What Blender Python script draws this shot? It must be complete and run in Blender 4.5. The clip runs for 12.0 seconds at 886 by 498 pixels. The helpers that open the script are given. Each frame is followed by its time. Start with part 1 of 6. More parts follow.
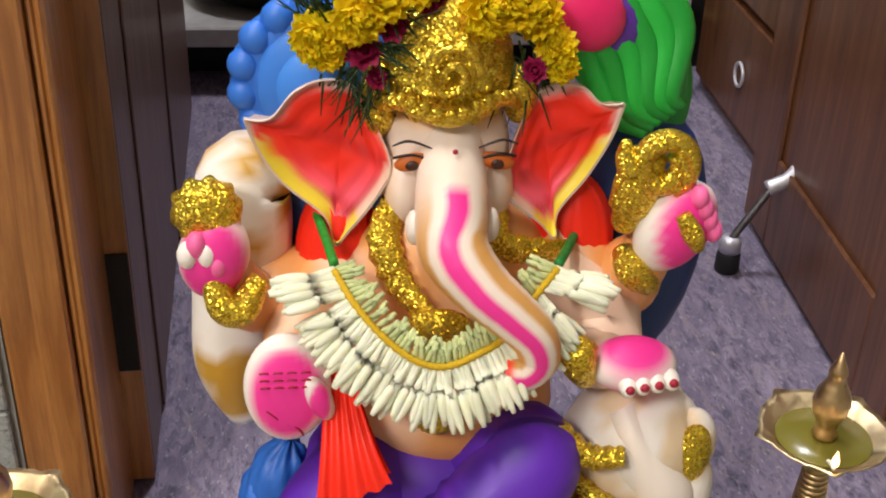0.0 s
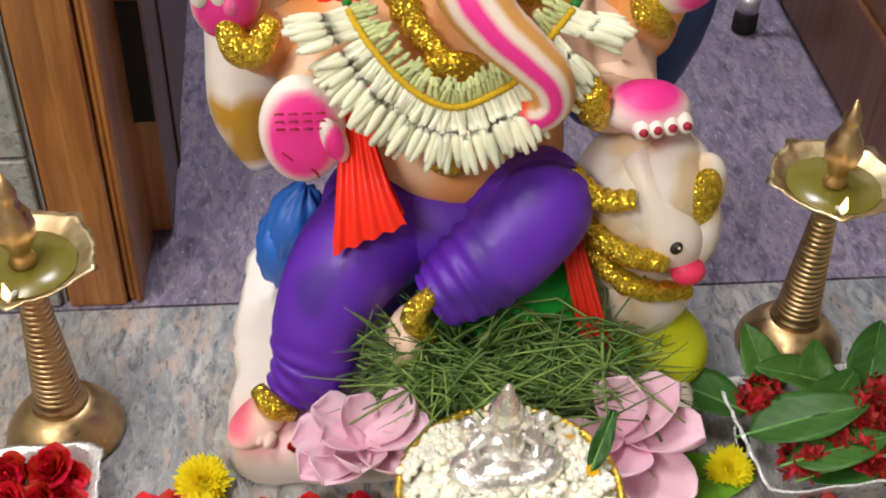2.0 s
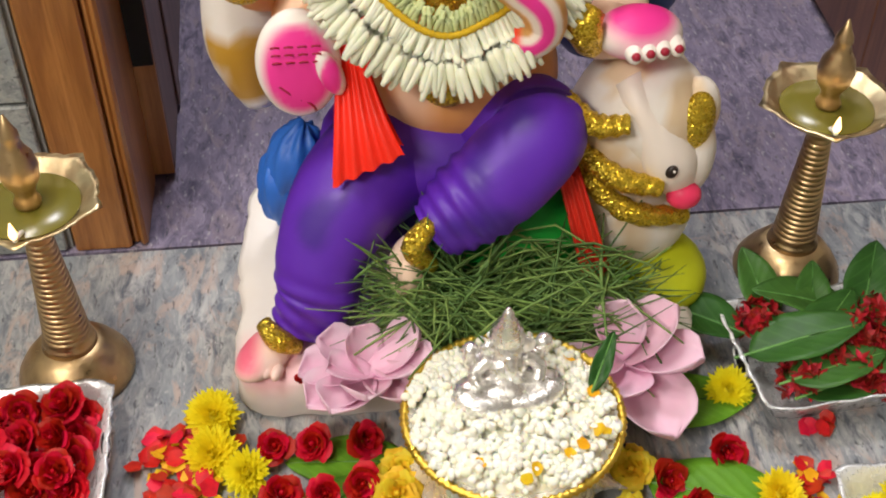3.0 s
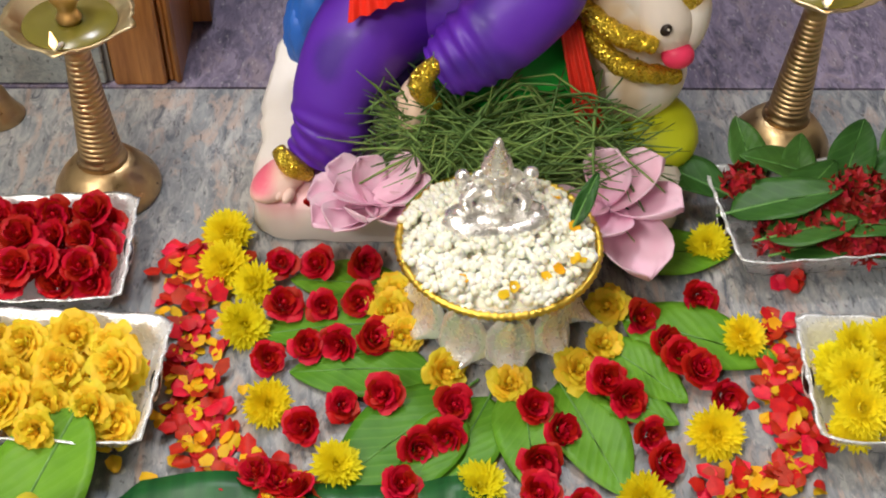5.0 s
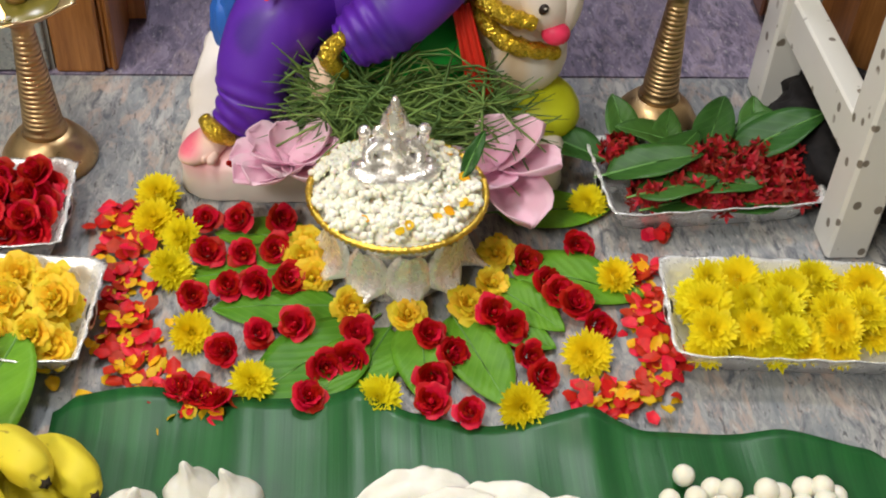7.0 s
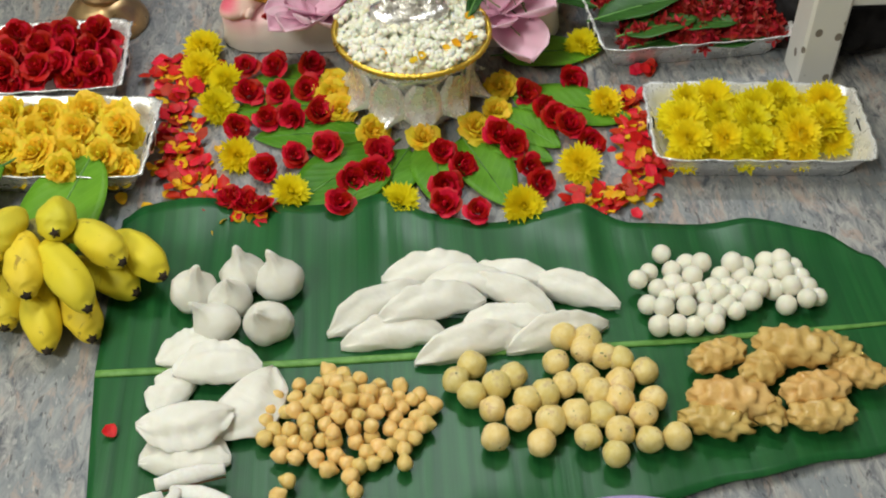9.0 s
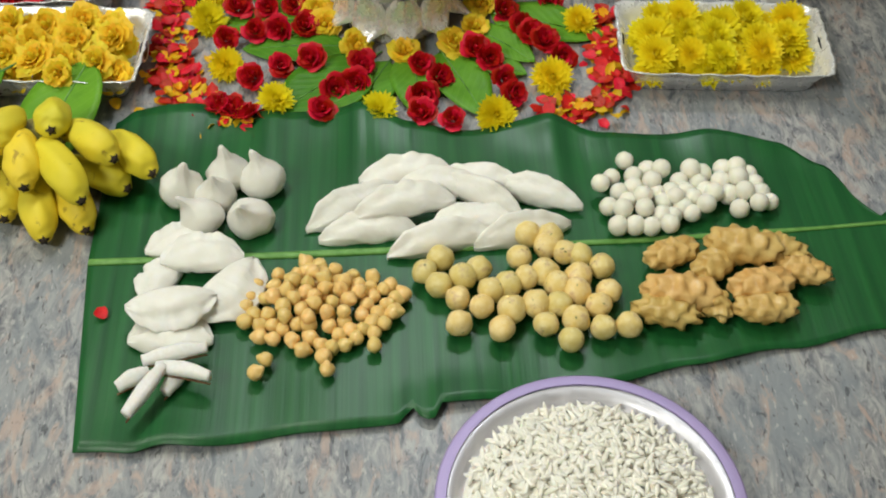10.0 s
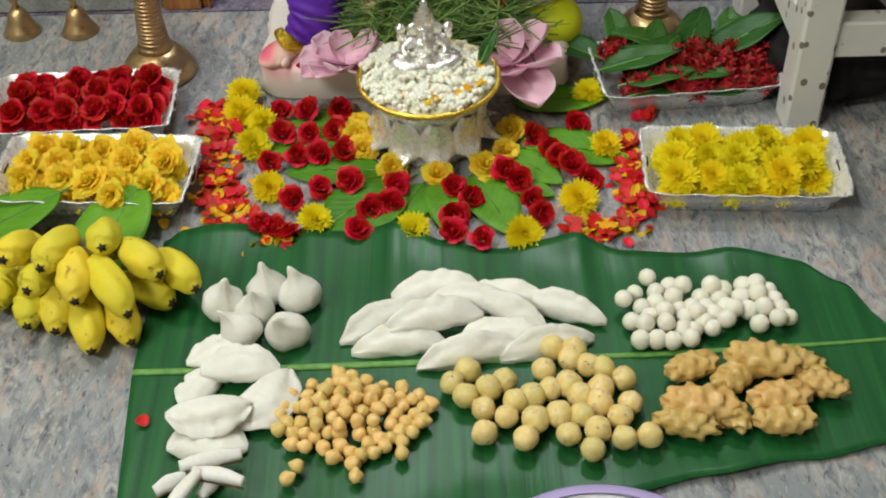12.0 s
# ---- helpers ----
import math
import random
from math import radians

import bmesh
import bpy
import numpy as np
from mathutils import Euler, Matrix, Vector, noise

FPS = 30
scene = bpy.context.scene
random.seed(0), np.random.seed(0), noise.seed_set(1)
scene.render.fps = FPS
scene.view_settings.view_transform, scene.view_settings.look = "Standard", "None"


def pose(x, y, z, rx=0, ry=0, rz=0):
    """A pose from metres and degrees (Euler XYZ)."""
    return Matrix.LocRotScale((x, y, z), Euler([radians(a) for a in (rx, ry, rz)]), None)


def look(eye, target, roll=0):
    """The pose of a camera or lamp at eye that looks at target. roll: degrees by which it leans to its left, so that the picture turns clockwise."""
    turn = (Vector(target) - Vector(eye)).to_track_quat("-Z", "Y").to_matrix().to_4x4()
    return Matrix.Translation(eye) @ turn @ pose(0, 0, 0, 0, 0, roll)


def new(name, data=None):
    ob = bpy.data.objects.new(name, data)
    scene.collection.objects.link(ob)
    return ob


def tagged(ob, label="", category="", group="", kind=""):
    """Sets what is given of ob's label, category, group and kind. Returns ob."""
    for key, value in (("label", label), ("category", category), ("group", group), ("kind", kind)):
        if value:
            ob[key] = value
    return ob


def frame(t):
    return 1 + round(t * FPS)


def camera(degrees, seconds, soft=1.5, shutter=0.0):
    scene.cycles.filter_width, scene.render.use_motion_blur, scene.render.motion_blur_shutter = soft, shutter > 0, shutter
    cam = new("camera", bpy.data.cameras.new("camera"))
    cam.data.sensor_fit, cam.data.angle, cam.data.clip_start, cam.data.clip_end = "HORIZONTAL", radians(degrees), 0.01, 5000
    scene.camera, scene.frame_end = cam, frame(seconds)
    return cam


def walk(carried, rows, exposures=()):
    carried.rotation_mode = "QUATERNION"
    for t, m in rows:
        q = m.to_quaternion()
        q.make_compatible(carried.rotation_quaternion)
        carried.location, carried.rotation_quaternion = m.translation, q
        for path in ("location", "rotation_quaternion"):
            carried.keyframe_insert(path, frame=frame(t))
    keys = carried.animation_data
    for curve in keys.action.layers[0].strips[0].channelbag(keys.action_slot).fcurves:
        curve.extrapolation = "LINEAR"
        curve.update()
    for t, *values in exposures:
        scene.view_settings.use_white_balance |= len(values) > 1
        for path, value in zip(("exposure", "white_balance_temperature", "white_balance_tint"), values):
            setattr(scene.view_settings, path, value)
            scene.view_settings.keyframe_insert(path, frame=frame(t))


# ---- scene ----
cam = camera(40.0, 12.0, soft=2.0)
PATH = [
    (0, (-0.065, -0.537, 0.71), (0.127, 1.183, -0.293), 1.8),
    (0.5, (-0.063, -0.542, 0.704), (0.123, 1.117, -0.398), 1.8),
    (1, (-0.068, -0.544, 0.699), (0.103, 1.071, -0.468), 1.3),
    (1.5, (-0.068, -0.549, 0.695), (0.1, 1.027, -0.525), 1.9),
    (2, (-0.068, -0.554, 0.69), (0.095, 0.964, -0.602), 1.8),
    (2.5, (-0.069, -0.562, 0.688), (0.081, 0.924, -0.642), 0.8),
    (3, (-0.066, -0.574, 0.685), (0.085, 0.896, -0.663), 0.0),
    (3.5, (-0.051, -0.598, 0.684), (0.053, 0.856, -0.686), 0.1),
    (3.7, (-0.04, -0.612, 0.683), (0.023, 0.832, -0.699), -0.5),
    (5.3, (-0.032, -0.683, 0.682), (0.042, 0.708, -0.753), 2.2),
    (5.5, (-0.026, -0.693, 0.685), (0.054, 0.696, -0.752), 2.4),
    (6, (-0.027, -0.73, 0.691), (0.055, 0.728, -0.677), 2.2),
    (6.5, (-0.021, -0.762, 0.692), (0.059, 0.696, -0.675), 1.6),
    (7, (-0.007, -0.815, 0.701), (0.145, 0.648, -0.654), 3.7),
    (7.2, (-0.004, -0.834, 0.704), (0.126, 0.628, -0.654), 2.4),
    (8.8, (0.004, -0.974, 0.727), (0.078, 0.452, -0.673), -0.1),
    (9, (0.001, -0.997, 0.722), (0.093, 0.412, -0.695), 0.5),
    (9.5, (0.013, -1.026, 0.73), (0.044, 0.368, -0.704), -1.2),
    (10, (0.028, -1.068, 0.738), (0.101, 0.28, -0.737), 0.8),
    (10.5, (0.045, -1.091, 0.756), (0.116, 0.324, -0.656), 0.3),
    (11, (0.049, -1.103, 0.757), (0.108, 0.363, -0.603), 0.4),
    (11.5, (0.049, -1.105, 0.76), (0.072, 0.382, -0.577), -0.9),
    (12, (0.048, -1.106, 0.761), (0.038, 0.39, -0.566), -1.5),
]
walk(cam, [(t, look(eye, target, roll)) for t, eye, target, roll in PATH],
     exposures=[(0.0, 0.34, 6500, 11), (3.5, 0.22, 6500, 10), (7.0, 0.18, 6500, 8), (9.0, -0.07, 6350, 1), (12.0, -0.06, 6300, 1)])


# ---- world and light ----
world = bpy.data.worlds.new("world")
scene.world = world
world.use_nodes = True
world.node_tree.nodes["Background"].inputs[0].default_value = (0.75, 0.85, 1.0, 1)
world.node_tree.nodes["Background"].inputs[1].default_value = 0.06


def area_lamp(name, eye, target, sx, sy, watts, colour):
    data = bpy.data.lights.new(name, "AREA")
    data.shape, data.size, data.size_y, data.energy, data.color = "RECTANGLE", sx, sy, watts, colour
    ob = new(name, data)
    ob.matrix_world = look(eye, target)
    return ob


area_lamp("tube_light_over_door", (-0.5, 0.08, 2.15), (-0.12, 0.02, 0.0), 1.2, 0.12, 29, (1.0, 0.95, 0.87))
area_lamp("ceiling_light", (-1.5, -1.9, 2.35), (-0.1, 0.1, 0.2), 1.1, 0.4, 44, (1.0, 0.95, 0.87))
area_lamp("inner_room_light", (0.1, 1.1, 2.4), (0.1, 1.0, 0.0), 0.4, 0.4, 24, (0.93, 0.94, 1.0))


# ---- materials ----
def lin(h):
    """A hex colour in linear light."""
    c = [int(h[i:i + 2], 16) / 255 for i in (0, 2, 4)]
    return tuple(x / 12.92 if x < 0.04 else ((x + 0.055) / 1.055) ** 2.4 for x in c)


class Nodes:
    """A material and short ways to wire it."""

    def __init__(self, name, rough=0.5, metal=0.0, coat=0.0, sheen=0.0, spec=0.5):
        self.mat = bpy.data.materials.new(name)
        self.mat.use_nodes = True
        self.t = self.mat.node_tree
        self.b = self.t.nodes["Principled BSDF"]
        self.b.inputs["Roughness"].default_value = rough
        self.b.inputs["Metallic"].default_value = metal
        self.b.inputs["Coat Weight"].default_value = coat
        self.b.inputs["Coat Roughness"].default_value = 0.15
        self.b.inputs["Sheen Weight"].default_value = sheen
        self.b.inputs["Specular IOR Level"].default_value = spec
        self.coord = self.add("ShaderNodeTexCoord").outputs["Object"]

    def add(self, kind, **inputs):
        n = self.t.nodes.new(kind)
        for k, v in inputs.items():
            self.put(n.inputs[k.replace("_", " ")], v)
        return n

    def put(self, socket, v):
        if hasattr(v, "is_output"):
            self.t.links.new(v, socket)
        else:
            socket.default_value = (*v, 1) if isinstance(v, tuple) and len(v) == 3 and socket.type == "RGBA" else v

    def scaled(self, sx, sy, sz, rz=0.0):
        m = self.add("ShaderNodeMapping", Vector=self.coord, Scale=(sx, sy, sz), Rotation=(0, 0, rz))
        return m.outputs[0]

    def noise(self, scale, detail=3.0, vec=None, rough=0.55, dist=0.0):
        n = self.add("ShaderNodeTexNoise", Vector=vec or self.coord, Scale=scale, Detail=detail, Roughness=rough, Distortion=dist)
        return n.outputs["Fac"]

    def cells(self, scale, vec=None, out="Distance"):
        n = self.add("ShaderNodeTexVoronoi", Vector=vec or self.coord, Scale=scale)
        return n.outputs[out]

    def ramp(self, fac, *stops):
        n = self.add("ShaderNodeValToRGB", Fac=fac)
        e = n.color_ramp.elements
        while len(e) < len(stops):
            e.new(0.5)
        for el, (p, c) in zip(e, stops):
            el.position, el.color = p, (*(c if isinstance(c, tuple) else (c, c, c)), 1)
        return n.outputs[0]

    def mix(self, fac, a, b, blend="MIX"):
        n = self.t.nodes.new("ShaderNodeMix")
        n.data_type, n.blend_type = "RGBA", blend
        for s, v in ((n.inputs[0], fac), (n.inputs[6], a), (n.inputs[7], b)):
            self.put(s, v)
        return n.outputs[2]

    def vary(self, colour, amount=0.35, hue=0.02, island=False):
        """The colour, made a little lighter or darker from one piece to the next."""
        r = self.add("ShaderNodeNewGeometry").outputs["Random Per Island"] if island else self.add("ShaderNodeObjectInfo").outputs["Random"]
        v = self.add("ShaderNodeMapRange", Value=r, To_Min=1 - amount, To_Max=1 + amount * 0.6).outputs[0]
        h = self.add("ShaderNodeMapRange", Value=r, To_Min=0.5 + hue, To_Max=0.5 - hue).outputs[0]
        n = self.add("ShaderNodeHueSaturation", Hue=h, Value=v, Color=colour)
        return n.outputs[0]

    def colour(self, v):
        self.put(self.b.inputs["Base Color"], v)
        return self

    def bump(self, height, strength=0.3, distance=0.001):
        n = self.add("ShaderNodeBump", Height=height, Strength=strength, Distance=distance)
        self.put(self.b.inputs["Normal"], n.outputs[0])
        return self

    def glow_through(self, amount):
        self.b.inputs["Subsurface Weight"].default_value = amount
        self.b.inputs["Subsurface Radius"].default_value = (0.006, 0.004, 0.002)
        self.b.inputs["Subsurface Scale"].default_value = 0.5
        return self


def granite(name, light, mid, dark, fleck, turn):
    """Streaked granite: pale and dark grains drawn out one way, with rosy and bluish patches."""
    n = Nodes(name, 0.4, spec=0.35)
    v = n.scaled(1, 0.38, 1, turn)
    big = n.noise(17, 4, v, 0.6, 1.0)
    fine = n.noise(95, 4, v, 0.7, 0.9)
    base = n.mix(n.ramp(fine, (0.36, 0.0), (0.62, 1.0)), dark, light)
    base = n.mix(n.ramp(big, (0.40, 0.0), (0.66, 0.85)), base, mid)
    base = n.mix(n.ramp(n.noise(48, 4, v, 0.65, 1.4), (0.53, 0.0), (0.66, 0.8)), base, fleck)
    base = n.mix(n.ramp(n.noise(210, 3, v, 0.6, 0.6), (0.60, 0.0), (0.68, 0.7)), base, (0.045, 0.045, 0.055))
    n.colour(n.mix(n.ramp(n.noise(260, 2, v), (0.62, 0.0), (0.70, 0.55)), base, (0.52, 0.50, 0.49)))
    n.put(n.b.inputs["Roughness"], n.ramp(n.noise(9, 3), (0.3, 0.34), (0.75, 0.52)))
    return n.bump(fine, 0.06, 0.0005).mat


def wood(name, a, b, c, rough, scale=1.0):
    n = Nodes(name, rough, coat=0.1)
    v = n.scaled(30 * scale, 30 * scale, 2.2 * scale)
    g = n.noise(2.2, 5, v, 0.6, 1.0)
    fine = n.noise(11, 3, v, 0.7)
    col = n.ramp(g, (0.28, a), (0.5, b), (0.72, c))
    n.colour(n.mix(n.ramp(fine, (0.45, 0.0), (0.7, 0.45)), col, a))
    return n.bump(fine, 0.12, 0.0006).mat


def metal(name, col, rough, dent=0.0, scale=300.0, tarnish=None, share=1.0):
    n = Nodes(name, rough, share)
    c = n.mix(n.ramp(n.noise(45, 4), (0.42, 0.0), (0.68, 0.8)), col, tarnish) if tarnish else col
    n.colour(c)
    n.put(n.b.inputs["Roughness"], n.ramp(n.noise(120, 3), (0.3, rough * 0.7), (0.7, min(1.0, rough * 1.5))))
    if dent:
        n.bump(n.noise(scale, 2), dent, 0.001)
    return n.mat


def organic(name, col, dark, rough=0.5, scale=260.0, amount=0.25, hue=0.01, island=False, sub=0.0, bump=0.25, coat=0.0, sheen=0.0):
    n = Nodes(name, rough, coat=coat, sheen=sheen, spec=0.28)
    f = n.noise(scale, 3)
    n.colour(n.vary(n.mix(n.ramp(f, (0.35, 0.0), (0.7, 1.0)), dark, col), amount, hue, island))
    if sub:
        n.glow_through(sub)
    return n.bump(n.noise(scale * 2.2, 2), bump, 0.0006).mat


GRANITE = granite("grey granite", (0.45, 0.44, 0.43), (0.24, 0.265, 0.29), (0.105, 0.115, 0.14), (0.46, 0.35, 0.30), 0.5)
GRANITE_IN = granite("violet granite", (0.32, 0.27, 0.37), (0.19, 0.16, 0.235), (0.08, 0.07, 0.115), (0.30, 0.24, 0.28), 0.35)
WALL_TILE = granite("pale stone tile", (0.42, 0.43, 0.41), (0.30, 0.33, 0.33), (0.20, 0.22, 0.22), (0.38, 0.36, 0.33), 1.1)
GROUT = Nodes("cement grout", 0.9).colour((0.30, 0.30, 0.29)).mat
TEAK = wood("polished teak", (0.19, 0.066, 0.018), (0.37, 0.15, 0.04), (0.48, 0.21, 0.06), 0.3)
DOOR_WOOD = wood("dark stained door wood", (0.075, 0.027, 0.012), (0.14, 0.055, 0.024), (0.20, 0.085, 0.038), 0.38)
INNER_WOOD = wood("greyish brown laminate", (0.085, 0.045, 0.032), (0.145, 0.080, 0.058), (0.20, 0.118, 0.088), 0.45)
BLACK_PLATE = Nodes("black lock metal", 0.45, 0.6).colour((0.012, 0.011, 0.011)).mat
CREAM = Nodes("cream wall paint", 0.85)
CREAM = CREAM.colour(CREAM.mix(CREAM.noise(3, 4), (0.52, 0.49, 0.43), (0.58, 0.55, 0.49))).mat
# dark grey that puts the inner room's dimness into the wall colour
DIMMED_WALL = Nodes("dimmed grey wall", 0.9)
DIMMED_WALL = DIMMED_WALL.colour(DIMMED_WALL.mix(DIMMED_WALL.noise(4, 3), (0.20, 0.19, 0.20), (0.26, 0.25, 0.26))).mat
BRASS = metal("aged brass", (0.62, 0.44, 0.23), 0.36, 0.10, 220, (0.44, 0.29, 0.16))
BRASS_PALE = metal("worn pale brass", (0.72, 0.60, 0.36), 0.4, 0.15, 160, (0.55, 0.36, 0.20))
SILVER = metal("embossed silver", (0.95, 0.94, 0.93), 0.25, 0.6, 380, share=0.52)
SILVER_BRIGHT = metal("bright silver", (0.95, 0.93, 0.91), 0.24, 0.7, 420, share=0.85)
FOIL = metal("silver foil card", (0.90, 0.91, 0.93), 0.28, 0.7, 360, share=0.45)
DULL_STEEL = metal("dull dark steel", (0.22, 0.21, 0.22), 0.45)
STEEL = metal("stainless steel", (0.66, 0.65, 0.70), 0.42, share=0.6)
GOLD_TRIM = metal("gold lace trim", (0.85, 0.60, 0.10), 0.35, 0.5, 900)
WAX_OIL = Nodes("lamp oil", 0.25, coat=0.1).colour((0.16, 0.14, 0.02)).mat
FLAME = Nodes("flame", 0.5)
FLAME.put(FLAME.b.inputs["Emission Color"], (1.0, 0.55, 0.18))
FLAME.b.inputs["Emission Strength"].default_value = 4
FLAME = FLAME.mat

PAINT = Nodes("satin painted plaster", 0.5, coat=0.05)
_a = PAINT.add("ShaderNodeAttribute")
_a.attribute_name = "paint"
PAINT.colour(PAINT.mix(PAINT.ramp(PAINT.noise(70, 4), (0.4, 0.0), (0.8, 0.14)), _a.outputs["Color"], (0.9, 0.85, 0.8), "MULTIPLY"))
PAINT = PAINT.bump(PAINT.noise(170, 4), 0.13, 0.0012).mat
GLITTER = Nodes("gold glitter", 0.3, 0.85)
_c = GLITTER.cells(950, None, "Color")
_g = GLITTER.add("ShaderNodeSeparateColor", Color=_c).outputs[0]
GLITTER.colour(GLITTER.mix(GLITTER.ramp(_g, (0.2, 0.0), (0.8, 1.0)), (0.50, 0.31, 0.012), (0.98, 0.74, 0.09)))
_o = GLITTER.add("ShaderNodeNewGeometry").outputs["Normal"]
_v = GLITTER.t.nodes.new("ShaderNodeVectorMath")
_v.operation = "MULTIPLY_ADD"
GLITTER.put(_v.inputs[0], _c)
_v.inputs[1].default_value, _v.inputs[2].default_value = (1.2, 1.2, 1.2), (-0.6, -0.6, -0.6)
_s = GLITTER.t.nodes.new("ShaderNodeVectorMath")
GLITTER.put(_s.inputs[0], _v.outputs[0])
GLITTER.put(_s.inputs[1], _o)
_z = GLITTER.t.nodes.new("ShaderNodeVectorMath")
_z.operation = "NORMALIZE"
GLITTER.put(_z.inputs[0], _s.outputs[0])
GLITTER.put(GLITTER.b.inputs["Normal"], _z.outputs[0])
GLITTER = GLITTER.mat

RED_ROSE = organic("red rose petal", (0.74, 0.012, 0.020), (0.55, 0.005, 0.014), 0.48, 1.6, 0.30, 0.008)
YELLOW_ROSE = organic("orange yellow rose petal", (0.98, 0.79, 0.06), (0.97, 0.67, 0.03), 0.5, 1.4, 0.10, 0.016)
CHRYS = organic("yellow chrysanthemum petal", (0.98, 0.88, 0.03), (0.98, 0.84, 0.02), 0.5, 2.0, 0.06, 0.006)
MARIGOLD = organic("yellow marigold petal", (0.98, 0.82, 0.02), (0.97, 0.72, 0.015), 0.5, 2.0, 0.12, 0.01)
MAGENTA = organic("magenta petal", (0.42, 0.015, 0.10), (0.22, 0.006, 0.05), 0.5, 2.0, 0.2, 0.01)
LOTUS = organic("pink lotus petal", (0.98, 0.74, 0.86), (0.97, 0.56, 0.74), 0.42, 26, 0.08, 0.012)
JASMINE = organic("white jasmine", (0.95, 0.93, 0.86), (0.91, 0.88, 0.70), 0.5, 160, 0.06, 0.01, island=True, sub=0.3)
BUD = organic("cream flower bud", (0.86, 0.85, 0.70), (0.80, 0.81, 0.60), 0.45, 90, 0.14, 0.01, sub=0.2)
BUD_GREEN = organic("pale green bud", (0.66, 0.70, 0.38), (0.52, 0.60, 0.26), 0.5, 90, 0.2, 0.01, sub=0.1)
PETAL_RED = organic("loose red petal", (0.72, 0.014, 0.010), (0.52, 0.006, 0.008), 0.5, 150, 0.35, 0.01, island=True)
PETAL_YELLOW = organic("loose yellow petal", (0.92, 0.60, 0.02), (0.86, 0.46, 0.012), 0.5, 150, 0.2, 0.015, island=True)
IXORA = organic("ixora floret", (0.46, 0.012, 0.010), (0.22, 0.004, 0.007), 0.55, 200, 0.5, 0.008, island=True)
GRASS = organic("durva grass blade", (0.25, 0.40, 0.11), (0.11, 0.21, 0.05), 0.5, 60, 0.55, 0.02, island=True)
FERN = organic("dark green sprig", (0.035, 0.07, 0.022), (0.02, 0.04, 0.012), 0.5, 60, 0.4, 0.02, island=True)
THREAD = organic("yellow thread", (0.70, 0.48, 0.02), (0.5, 0.32, 0.01), 0.7, 900)
GREEN_THREAD = organic("green stem cord", (0.03, 0.30, 0.05), (0.02, 0.20, 0.03), 0.5, 300)


def leafy(name, light, dark, vein, rough, coat=0.0):
    n = Nodes(name, rough, coat=coat, spec=0.25)
    f = n.noise(28, 4)
    c = n.vary(n.mix(n.ramp(f, (0.3, 0.0), (0.75, 1.0)), dark, light), 0.3, 0.012)
    w = n.add("ShaderNodeTexWave", Vector=n.scaled(1, 1, 1, 0.6), Scale=42, Distortion=2.5, Detail=2)
    n.colour(n.mix(n.ramp(w.outputs["Fac"], (0.82, 0.0), (1.0, 0.16)), c, vein))
    n.b.inputs["Subsurface Weight"].default_value = 0.0
    return n.bump(w.outputs["Fac"], 0.18, 0.0008).mat


LEAF = leafy("fresh green leaf", (0.18, 0.44, 0.03), (0.095, 0.28, 0.018), (0.26, 0.50, 0.07), 0.42)
LEAF_DARK = leafy("deep green leaf", (0.050, 0.155, 0.024), (0.022, 0.075, 0.013), (0.10, 0.22, 0.05), 0.42)
_n = Nodes("banana leaf", 0.36, spec=0.32)
_w = _n.noise(2.6, 3, _n.scaled(42, 0.9, 1))
_f = _n.noise(9, 3, _n.scaled(20, 0.5, 1))
_c = _n.mix(_n.ramp(_w, (0.3, 0.0), (0.7, 1.0)), (0.008, 0.070, 0.018), (0.020, 0.125, 0.030))
_c = _n.mix(_n.ramp(_n.noise(11, 3), (0.45, 0.0), (0.75, 0.5)), _c, (0.014, 0.072, 0.026))
_n.colour(_n.mix(_n.ramp(_f, (0.58, 0.0), (0.82, 0.35)), _c, (0.035, 0.125, 0.034)))
BANANA_LEAF = _n.bump(_w, 0.35, 0.0012).mat
MIDRIB = organic("pale green midrib", (0.16, 0.34, 0.09), (0.09, 0.24, 0.05), 0.4, 120)
_n = Nodes("ripe banana skin", 0.55, spec=0.3)
_y = _n.mix(_n.ramp(_n.noise(20, 3), (0.4, 0.0), (0.75, 1.0)), (0.80, 0.64, 0.04), (0.68, 0.60, 0.055))
_y = _n.mix(_n.ramp(_n.noise(75, 4, _n.scaled(1, 1, 1), dist=0.8), (0.63, 0.0), (0.70, 0.7)), _y, (0.24, 0.15, 0.025))
_n.colour(_n.vary(_y, 0.14, 0.012))
BANANA = _n.bump(_n.noise(60, 2), 0.2, 0.001).mat
BANANA_END = organic("dried banana end", (0.05, 0.035, 0.02), (0.02, 0.014, 0.01), 0.8, 400)
BANANA_STEM = organic("banana stem", (0.40, 0.38, 0.08), (0.20, 0.16, 0.05), 0.6, 200)
DOUGH = organic("steamed rice dough", (0.84, 0.825, 0.78), (0.78, 0.76, 0.69), 0.45, 60, 0.06, 0.004, sub=0.12, bump=1.0)
DOUGH_BALL = organic("white rice ball", (0.85, 0.83, 0.73), (0.82, 0.79, 0.67), 0.4, 2.0, 0.06, 0.005, sub=0.2, coat=0.12)
CHICKPEA = organic("boiled chickpea", (0.84, 0.61, 0.25), (0.78, 0.53, 0.18), 0.34, 1.6, 0.12, 0.010, sub=0.2, coat=0.2)
_n = Nodes("seasoned dough ball", 0.5)
_y = _n.mix(_n.ramp(_n.noise(1.6, 4), (0.35, 0.0), (0.7, 1.0)), (0.78, 0.60, 0.20), (0.86, 0.72, 0.36))
_y = _n.mix(_n.ramp(_n.noise(1.3, 3, dist=0.6), (0.56, 0.0), (0.68, 0.6)), _y, (0.56, 0.36, 0.20))
